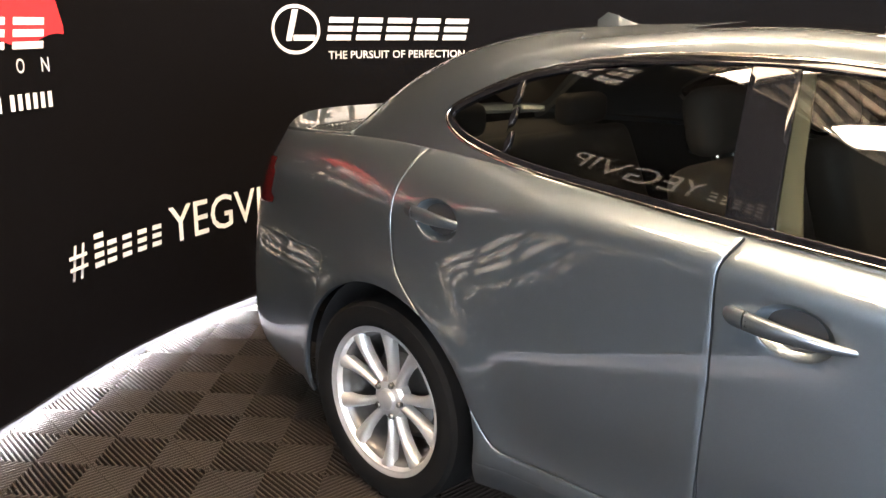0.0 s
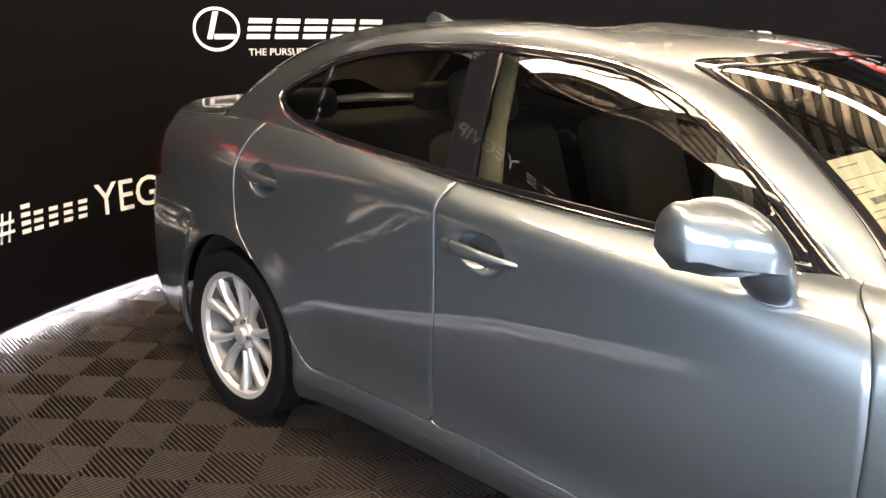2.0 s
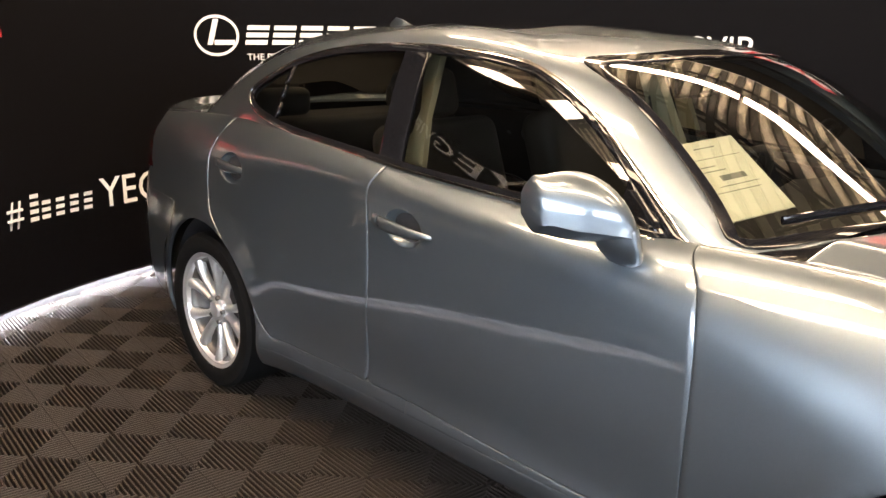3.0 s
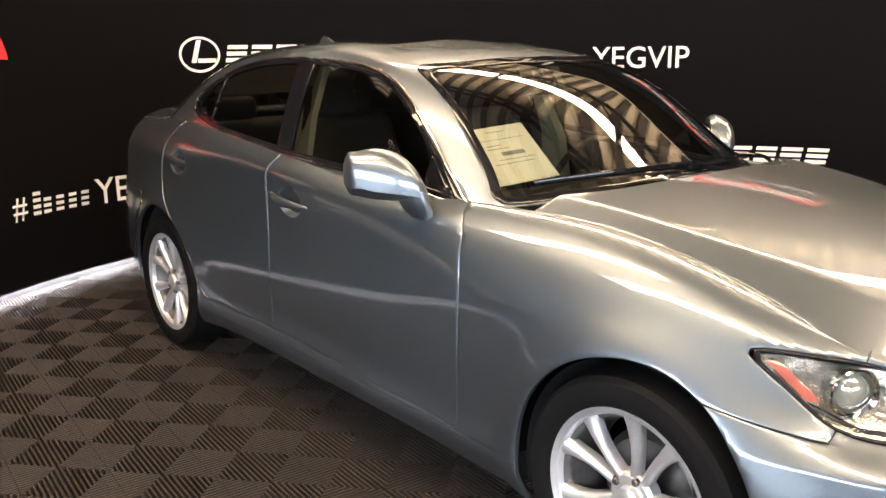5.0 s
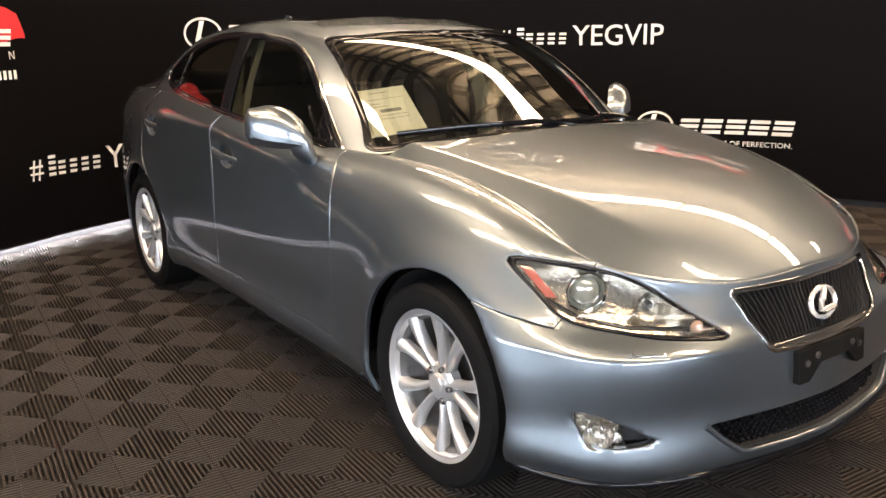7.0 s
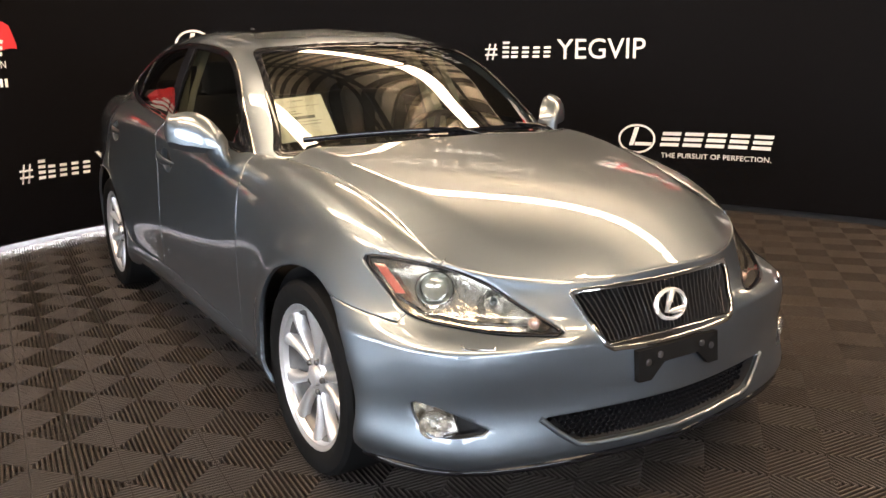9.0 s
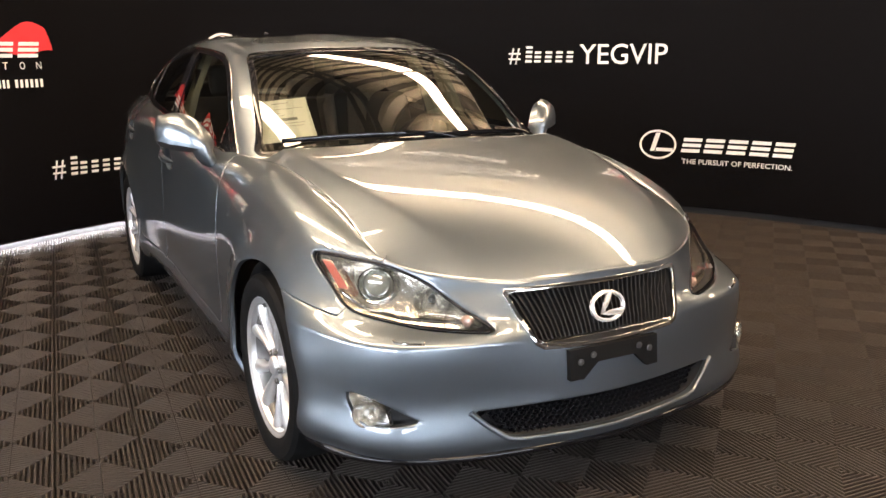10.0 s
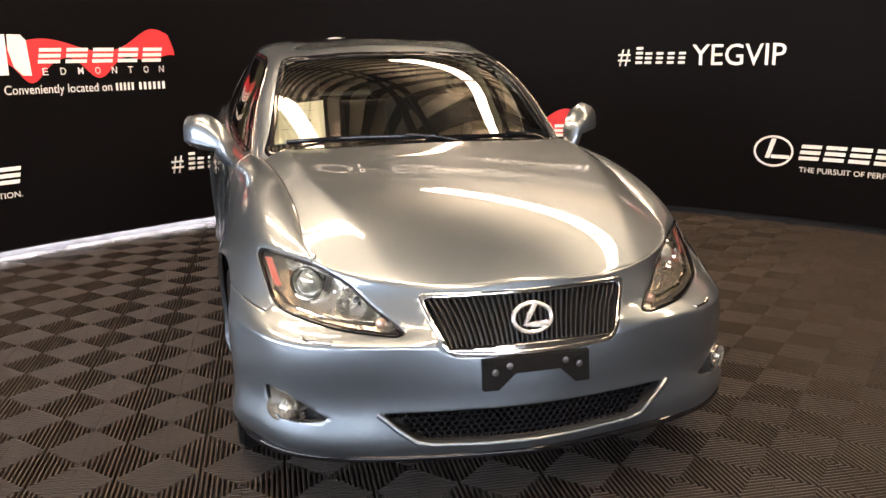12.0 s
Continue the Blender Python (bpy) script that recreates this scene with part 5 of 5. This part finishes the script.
def emblem():
    """Oval ring with a slanted bar."""
    bm = bmesh.new()
    m = Matrix.Translation((nose_x(0, 0.598) + 0.006, 0, 0.600)) @ pose(0, 0, 0, 0, -14, 0)
    n, rings = 48, []
    for k in range(n):
        a = 2 * math.pi * k / n
        c = Vector((0, 0.058 * math.cos(a), 0.042 * math.sin(a)))
        o = Vector((0, math.cos(a), math.sin(a)))
        rings.append([bm.verts.new(m @ (c + o * 0.007 * math.cos(b) + Vector((0.008 * math.sin(b), 0, 0)))) for b in (2 * math.pi * q / 8 for q in range(8))])
    for a, b in zip(rings, rings[1:] + rings[:1]):
        for q in range(8):
            bm.faces.new((a[q], a[(q + 1) % 8], b[(q + 1) % 8], b[q]))
    e = part("emblem", bm, M_BADGE, car, "chrome oval emblem ring")
    bm = bmesh.new()
    tube(bm, [m @ Vector((0.003, 0.010, 0.038)), m @ Vector((0.005, -0.008, 0.008)), m @ Vector((0.005, -0.026, -0.018)), m @ Vector((0.005, 0.0, -0.021)), m @ Vector((0.003, 0.044, -0.020))], 0.0095, 8)
    part("emblem_bar", bm, M_BADGE, e, "chrome bent bar inside the ring")


emblem()


def plate_bracket():
    x = nose_x(0, 0.46) + 0.006
    bm = bmesh.new()
    outline_pts = [(-0.162, 0.409), (-0.118, 0.409), (-0.068, 0.455), (0.068, 0.455), (0.118, 0.409), (0.162, 0.409), (0.162, 0.499), (-0.162, 0.499)]
    back = [bm.verts.new((nose_x(y, z) - 0.004, y, z)) for y, z in outline_pts]
    front = [bm.verts.new((nose_x(y * 0.9, z) + 0.018, y, z)) for y, z in outline_pts]
    bm.faces.new(front)
    for k in range(len(back)):
        q = (k + 1) % len(back)
        bm.faces.new((back[k], back[q], front[q], front[k]))
    b = part("plate_bracket", bm, M_RUBBER, car, "empty black licence plate bracket", smooth=0)
    for y in (-0.128, -0.085, 0.085, 0.128):
        bm = bmesh.new()
        xx = nose_x(y * 0.9, 0.475) + 0.018
        z = 0.478 if abs(y) < 0.1 else 0.462
        revolve(bm, [(0.010, 0.0), (0.010, 0.004), (0.004, 0.006), (0, 0.006)], 10, Matrix.Translation((xx, y, z)) @ pose(0, 0, 0, 0, 90, 0))
        part("bracket_screw", bm, M_STEEL, b, "rusty screw")


plate_bracket()


def intake():
    """Honeycomb behind the lower opening and the bright lip along its foot."""
    bm = bmesh.new()
    z = 0.258
    row = 0
    while z < 0.352:
        y = -0.44 + (0.011 if row % 2 else 0)
        while y < 0.44:
            lim = 0.31 + (0.44 - 0.31) * (z - 0.255) / 0.095
            if abs(y) < lim:
                c = [(y + 0.0125 * math.cos(math.pi / 6 + k * math.pi / 3), z + 0.0095 * math.sin(math.pi / 6 + k * math.pi / 3)) for k in range(6)]
                i = [(y + 0.0088 * math.cos(math.pi / 6 + k * math.pi / 3), z + 0.0062 * math.sin(math.pi / 6 + k * math.pi / 3)) for k in range(6)]
                x = nose_x(y, z) - 0.032
                a = [bm.verts.new((x, *q)) for q in c]
                b = [bm.verts.new((x + 0.002, *q)) for q in i]
                d = [bm.verts.new((x - 0.012, *q)) for q in i]
                for k in range(6):
                    q = (k + 1) % 6
                    bm.faces.new((a[k], a[q], b[q], b[k]))
                    bm.faces.new((b[k], b[q], d[q], d[k]))
            y += 0.022
        z += 0.0145
        row += 1
    tagged(part("intake_mesh", bm, M_TRIM, car, "black honeycomb intake mesh", smooth=0), kind="stuff")
    bm = bmesh.new()
    line = [(0.456, 0.349), (0.405, 0.302), (0.352, 0.263), (0.31, 0.253), (0.15, 0.245), (0.0, 0.242)]
    line += [(-y, z) for y, z in line[-2::-1]]
    tube(bm, [(nose_x(y, z) + 0.001, y, z) for y, z in line], 0.0085, 8)
    part("intake_lip", bm, M_PAINT, car, "silver lip round the lower intake", smooth=60)
    # black splitter under the bumper
    bm = bmesh.new()
    c = natural(np.arange(15), np.array(SIDE_0), np.linspace(11.25, 14, 40))
    pts = [(x, -y, z - 0.005) for x, y, z in c] + [(x, y, z - 0.005) for x, y, z in c[-2::-1]]
    tube(bm, pts, 0.012, 8)
    part("splitter", bm, M_TRIM, car, "black lip under the front bumper", smooth=60)


intake()


def fog_lamp(sgn):
    face = Vector((0.86, sgn * 0.50, 0.0)).normalized()
    turn = face.to_track_quat("Z", "Y").to_matrix().to_4x4()
    m = Matrix.Translation((nose_x(sgn * 0.700, 0.352) - 0.035, sgn * 0.706, 0.352)) @ turn @ Matrix.Scale(0.84, 4)
    bm = bmesh.new()
    revolve(bm, [(0.0, 0.0), (0.02, 0.004), (0.034, 0.018), (0.042, 0.034), (0.047, 0.034), (0.047, 0.022)], 32, m)
    f = part("fog_lamp", bm, M_LAMPIN, car, "round chrome fog lamp")
    bm = bmesh.new()
    revolve(bm, [(0.008, 0.004), (0.009, 0.020), (0.0, 0.024)], 12, m)
    part("fog_bulb", bm, M_WHITE, f)
    bm = bmesh.new()
    revolve(bm, [(0.044, 0.034), (0.036, 0.039), (0.02, 0.043), (0.0, 0.044)], 32, m)
    g = part("fog_lens", bm, M_LENS, f, "clear round fog lamp lens")
    g.visible_shadow = False


for sgn in (-1, 1):
    fog_lamp(sgn)


def washer_cap(sgn):
    bm = bmesh.new()
    pts = [(nose_x(sgn * y, z) + 0.002, sgn * y, z) for y, z in ((0.645, 0.568), (0.642, 0.560), (0.61, 0.5585), (0.575, 0.557), (0.572, 0.562))]
    tube(bm, pts, 0.0035, 6)
    part("washer_cap", bm, M_CHROME, car, "bright seam of the lamp washer cap", smooth=60)


for sgn in (-1, 1):
    washer_cap(sgn)


def wipers():
    bm = bmesh.new()
    n, rows = 40, []
    for i in range(n + 1):
        u = -1 + 2 * i / n
        y = u * 0.655
        back = 2.345 - 0.18 * abs(u) ** 2.2
        fore = 2.405 - 0.135 * abs(u) ** 2.4
        rows.append([bm.verts.new((back - 0.03, y, 0.985 - 0.05 * abs(u) ** 2)), bm.verts.new((0.5 * (back + fore), y, 0.968 - 0.03 * u * u)), bm.verts.new((fore + 0.02, y, 0.972 - 0.03 * u * u))])
    for a, b in zip(rows, rows[1:]):
        for k in range(2):
            bm.faces.new((a[k], a[k + 1], b[k + 1], b[k]))
    part("cowl", bm, M_TRIM, car, "black plastic scuttle panel under the windscreen", smooth=60)
    for pts, arm in (([(2.165, -0.56, 1.004), (2.25, -0.35, 1.018), (2.30, -0.16, 1.022), (2.325, 0.02, 1.020)], [(2.32, -0.10, 1.03), (2.33, 0.06, 1.012), (2.36, 0.14, 0.99)]),
                     ([(2.32, -0.02, 1.012), (2.31, 0.2, 1.012), (2.26, 0.40, 1.004), (2.19, 0.57, 0.992)], [(2.27, 0.34, 1.02), (2.30, 0.48, 1.0), (2.30, 0.53, 0.975)])):
        bm = bmesh.new()
        tube(bm, curve_through(pts, 16), 0.006, 6, flat=1.8)
        w = part("wiper", bm, M_TRIM, car, "black wiper blade lying at the foot of the windscreen", smooth=60)
        bm = bmesh.new()
        tube(bm, curve_through(arm, 8), 0.007, 6)
        part("wiper_arm", bm, M_TRIM, w, smooth=60)


wipers()


def aerial():
    bm = bmesh.new()
    rows = []
    for u, h in ((0.0, 0.045), (0.25, 0.062), (0.5, 0.045), (0.75, 0.022), (1.0, 0.004)):
        x = 0.145 + 0.15 * u
        base = 1.394 + 0.028 * u
        w = 0.022 * (1 - 0.35 * u)
        rows.append([bm.verts.new((x, -w, base)), bm.verts.new((x - 0.012, -w * 0.25, base + h)), bm.verts.new((x - 0.012, w * 0.25, base + h)), bm.verts.new((x, w, base))])
    for a, b in zip(rows, rows[1:]):
        for k in range(3):
            bm.faces.new((a[k], a[k + 1], b[k + 1], b[k]))
    bm.faces.new(rows[0])
    part("roof_aerial", bm, M_PAINT, car, "small silver shark-fin aerial", smooth=60)


aerial()


def cabin():
    bm = bmesh.new()
    n, rows = 24, []
    for i in range(n + 1):
        u = -1 + 2 * i / n
        y = 0.70 * u
        rows.append([bm.verts.new((x - 0.10 * u * u, y, z)) for x, z in ((1.62, 0.60), (1.64, 0.78), (1.70, 0.885), (1.85, 0.915), (2.05, 0.92), (2.26, 0.905))])
    for a, b in zip(rows, rows[1:]):
        for k in range(5):
            bm.faces.new((a[k], a[k + 1], b[k + 1], b[k]))
    part("dashboard", bm, M_DASH, car, "dark brown dashboard", smooth=60)
    bm = bmesh.new()
    box(bm, 0.0, 2.0, -0.70, 0.70, 0.30, 0.36)
    part("cabin_floor", bm, M_DASH, car)
    for y in (-0.37, 0.37):
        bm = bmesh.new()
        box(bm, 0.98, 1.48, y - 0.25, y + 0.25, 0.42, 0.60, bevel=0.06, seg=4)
        seat = part("front_seat", bm, M_LEATHER, car, "beige leather front seat darkened for cabin shade", smooth=60)
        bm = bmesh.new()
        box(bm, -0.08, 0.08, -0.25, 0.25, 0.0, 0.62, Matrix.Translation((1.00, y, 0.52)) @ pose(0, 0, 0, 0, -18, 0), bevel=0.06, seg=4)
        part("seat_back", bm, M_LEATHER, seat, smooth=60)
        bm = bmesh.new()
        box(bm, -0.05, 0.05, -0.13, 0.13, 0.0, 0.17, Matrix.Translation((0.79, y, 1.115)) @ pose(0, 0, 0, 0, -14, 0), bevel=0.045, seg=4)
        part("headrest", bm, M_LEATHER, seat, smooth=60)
        for dy in (-0.05, 0.05):
            bm = bmesh.new()
            tube(bm, [(0.81, y + dy, 1.05), (0.785, y + dy, 1.14)], 0.006, 8)
            part("headrest_post", bm, M_CHROME, seat, "bright headrest post")
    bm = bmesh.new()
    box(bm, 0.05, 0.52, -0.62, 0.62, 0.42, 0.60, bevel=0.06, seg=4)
    bench = part("rear_seat", bm, M_LEATHER, car, "beige leather rear bench darkened for cabin shade", smooth=60)
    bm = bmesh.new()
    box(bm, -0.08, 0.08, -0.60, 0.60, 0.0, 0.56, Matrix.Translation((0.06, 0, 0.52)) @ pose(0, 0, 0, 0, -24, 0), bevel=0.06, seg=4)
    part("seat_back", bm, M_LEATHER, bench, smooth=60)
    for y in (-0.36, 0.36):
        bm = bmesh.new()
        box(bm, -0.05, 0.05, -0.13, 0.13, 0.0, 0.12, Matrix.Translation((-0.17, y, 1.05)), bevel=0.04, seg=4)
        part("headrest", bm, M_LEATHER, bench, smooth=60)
    bm = bmesh.new()
    box(bm, -0.55, -0.1, -0.58, 0.58, 1.0, 1.03, bevel=0.01)
    part("parcel_shelf", bm, M_DASH, car)
    # linings inside the roof and pillars
    s = both_sides(loft([np.array(c) * HALF for c in (TOP_1, TOP_2, TOP_3, TOP_4, TOP_5)], 60, 24, mirror_top=True))
    s = s.take(lambda c: c[2] > 1.36)
    s.p = s.p - s.normals() * 0.035
    c = s.compact()
    place("headliner", mesh_of("headliner", c.p, [f[::-1] for f in c.f], M_LEATHER), car, "beige roof lining darkened for cabin shade")
    for sgn in (-1, 1):
        bm = bmesh.new()
        rows = []
        for z, y, w in ((0.62, 0.735, 0.075), (0.98, 0.715, 0.07), (1.15, 0.655, 0.05), (1.34, 0.565, 0.04)):
            x = 1.055 - 0.12 * (z - 1.02)
            rows.append([bm.verts.new((x + dx * w, sgn * (y - dy), z)) for dx, dy in ((-1, 0), (-0.9, 0.035), (0.9, 0.035), (1.15, 0.0))])
        for a, b in zip(rows, rows[1:]):
            for k in range(3):
                bm.faces.new((a[k], a[k + 1], b[k + 1], b[k]))
        part("pillar_lining", bm, M_LINING, car, "light beige centre pillar lining", smooth=60)
        bm = bmesh.new()
        tube(bm, [(0.99, sgn * 0.60, 1.26), (1.02, sgn * 0.655, 1.0), (1.0, sgn * 0.68, 0.62)], 0.022, 6, flat=0.12)
        part("seat_belt", bm, M_DASH, car, smooth=60)
    bm = bmesh.new()
    m = Matrix.Translation((1.55, 0.37, 0.86)) @ pose(0, 0, 0, 0, -66, 0)
    pts = [m @ Vector((0.185 * math.cos(2 * math.pi * k / 40), 0.185 * math.sin(2 * math.pi * k / 40), 0)) for k in range(40)]
    tube(bm, pts, 0.014, 8, closed=True)
    wheel_rim = part("steering_wheel", bm, M_DASH, car, "dark steering wheel", smooth=60)
    for k in range(3):
        bm = bmesh.new()
        a = math.pi / 2 + math.pi * k / 2 + math.pi / 2
        tube(bm, [m @ Vector((0.03 * math.cos(a), 0.03 * math.sin(a), -0.02)), m @ Vector((0.18 * math.cos(a), 0.18 * math.sin(a), 0))], 0.016, 8, flat=0.5)
        part("steering_spoke", bm, M_DASH, wheel_rim, smooth=60)
    bm = bmesh.new()
    box(bm, -0.02, 0.02, -0.07, 0.07, -0.05, 0.05, Matrix.Translation((1.57, 0.37, 0.85)) @ pose(0, 0, 0, 0, 24, 0), bevel=0.015)
    part("horn_pad", bm, M_DASH, wheel_rim, smooth=60)
    bm = bmesh.new()
    box(bm, -0.012, 0.012, -0.12, 0.12, -0.035, 0.035, Matrix.Translation((1.60, 0.0, 1.25)), bevel=0.01)
    part("cabin_mirror", bm, M_TRIM, car, "black inside mirror", smooth=60)


cabin()


def sale_paper():
    """Printed sheets propped behind the windscreen."""
    tl, tr, bl, br = (Vector(p) for p in ((1.876, -0.566, 1.15), (1.936, -0.382, 1.162), (2.079, -0.596, 0.995), (2.118, -0.392, 1.019)))
    ax, ay = ((tr - tl) + (br - bl)) / 2, ((tl - bl) + (tr - br)) / 2
    mid = (tl + tr + bl + br) / 4
    nrm = ax.cross(ay).normalized()
    if nrm.x < 0:
        nrm = -nrm
    mid = mid - nrm * 0.012
    paper = new("sale_paper")
    tagged(paper, "cream printed sale sheet propped behind the windscreen", "paper")
    for name, dx, back, m in (("sheet", 0.0, 0.0, M_PAPER), ("sheet", -0.07, 0.003, M_PAPER)):
        bm = bmesh.new()
        vs = [bm.verts.new(mid + ax * (u + dx) + ay * v - nrm * (back + b)) for b in (0, 0.0015) for u, v in ((-0.5, -0.5), (0.5, -0.5), (0.5, 0.5), (-0.5, 0.5))]
        bm.faces.new(vs[:4])
        bm.faces.new(vs[7:3:-1])
        for k in range(4):
            bm.faces.new((vs[k], vs[(k + 1) % 4], vs[4 + (k + 1) % 4], vs[4 + k]))
        part(name, bm, m, paper, smooth=0)
    for u0, u1, v, h in ((-0.22, 0.12, 0.40, 0.012), (-0.40, 0.40, 0.26, 0.008), (-0.36, -0.10, 0.16, 0.012), (-0.36, 0.0, 0.10, 0.012), (-0.18, 0.22, 0.0, 0.07), (-0.30, 0.34, -0.10, 0.01), (-0.42, 0.30, -0.17, 0.01)):
        bm = bmesh.new()
        bm.faces.new([bm.verts.new(mid + ax * u + ay * q + nrm * 0.001) for u, q in ((u0, v - h / 2), (u1, v - h / 2), (u1, v + h / 2), (u0, v + h / 2))])
        part("print_bar", bm, M_INK, paper, smooth=0)


sale_paper()

# ---- floor tiles, last ----
TILE = 0.2745
GRID = pose(0, 0, 0, 0, 0, -4.0) @ pose(0.1066, -0.0742, 0)


def rib_tile_mesh():
    """One square tile: four triangles of ribs that run square to its edges."""
    pts, polys = [], []
    n, h, top = 16, TILE / 2 - 0.0012, 0.0

    def quad(a, b, c, d):
        k = len(pts)
        pts.extend((a, b, c, d))
        polys.append((k, k + 1, k + 2, k + 3))

    pitch = 2 * h / n
    for turn in range(4):
        ca, sa = ((1, 0), (0, 1), (-1, 0), (0, -1))[turn]

        def r(x, y, z):
            return (ca * x - sa * y, sa * x + ca * y, z)

        for k in range(n):
            x = -h + (k + 0.5) * pitch
            w = pitch * 0.25
            y0, ya, yb = -h, -abs(x - w) if x < 0 else -abs(x - w), -abs(x + w)
            za = top
            c = w * 0.62
            quad(r(x - c, y0, za), r(x + c, y0, za), r(x + c, yb, za), r(x - c, ya, za))
            for s, ye in ((-1, ya), (1, yb)):
                quad(r(x + s * c, y0, za), r(x + s * c, ye, za), r(x + s * w, ye, -0.0035), r(x + s * w, y0, -0.0035))
                quad(r(x + s * w, y0, -0.0035), r(x + s * w, ye, -0.0035), r(x + s * w, ye, -0.024), r(x + s * w, y0, -0.024))
    # base sheet under the ribs, the gaps' shade put into its colour
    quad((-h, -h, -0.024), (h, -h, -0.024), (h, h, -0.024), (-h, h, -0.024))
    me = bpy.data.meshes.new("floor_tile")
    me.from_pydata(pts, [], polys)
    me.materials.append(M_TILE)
    me.materials.append(M_GAP_SHADE)
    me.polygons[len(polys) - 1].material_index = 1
    return me


def inside_wall(x, y, margin):
    d = np.hypot(WALL[:, 0] - x, WALL[:, 1] - y)
    c = np.array((2.6, 0.3))
    k = int(np.argmin(d))
    return np.hypot(*(np.array((x, y)) - c)) < np.hypot(*(WALL[k] - c)) + margin


def rib_floor():
    floor = new("floor")
    tagged(floor, "grey-brown ribbed plastic interlocking tile floor with a checker look", "floor", kind="structure")
    me = rib_tile_mesh()
    spots = []
    for i in range(-12, 32):
        for j in range(-20, 22):
            x, y, _ = GRID @ Vector(((i + 0.5) * TILE, (j + 0.5) * TILE, 0))
            if inside_wall(x, y, 0.12):
                spots.append((math.hypot(x - 2.4, (y + 1.4) * 0.9), x, y))
    spots.sort()
    for _, x, y in spots[:300]:
        t = new("floor_tile", me)
        t.location, t.parent = (x, y, random.uniform(-0.0006, 0.0006)), floor
        t.rotation_euler = (0, 0, radians(-4.0))
    base_p = np.array([pose(0, 0, 0, 0, 0, -4.0) @ v.co for v in me.vertices])
    base_f = [list(q.vertices) for q in me.polygons]
    pts, polys, mats = [], [], []
    for k, (_, x, y) in enumerate(spots[300:]):
        pts.append(base_p + (x, y, 0))
        polys += [[v + k * len(base_p) for v in q] for q in base_f]
        mats += [q.material_index for q in me.polygons]
    far = bpy.data.meshes.new("far_tiles")
    far.from_pydata([tuple(p) for p in np.concatenate(pts)], [], polys)
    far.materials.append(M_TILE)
    far.materials.append(M_GAP_SHADE)
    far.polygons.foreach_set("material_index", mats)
    ob = tagged(new("far_tiles", far), "further ribbed plastic floor tiles", kind="stuff")
    ob.parent = floor


rib_floor()
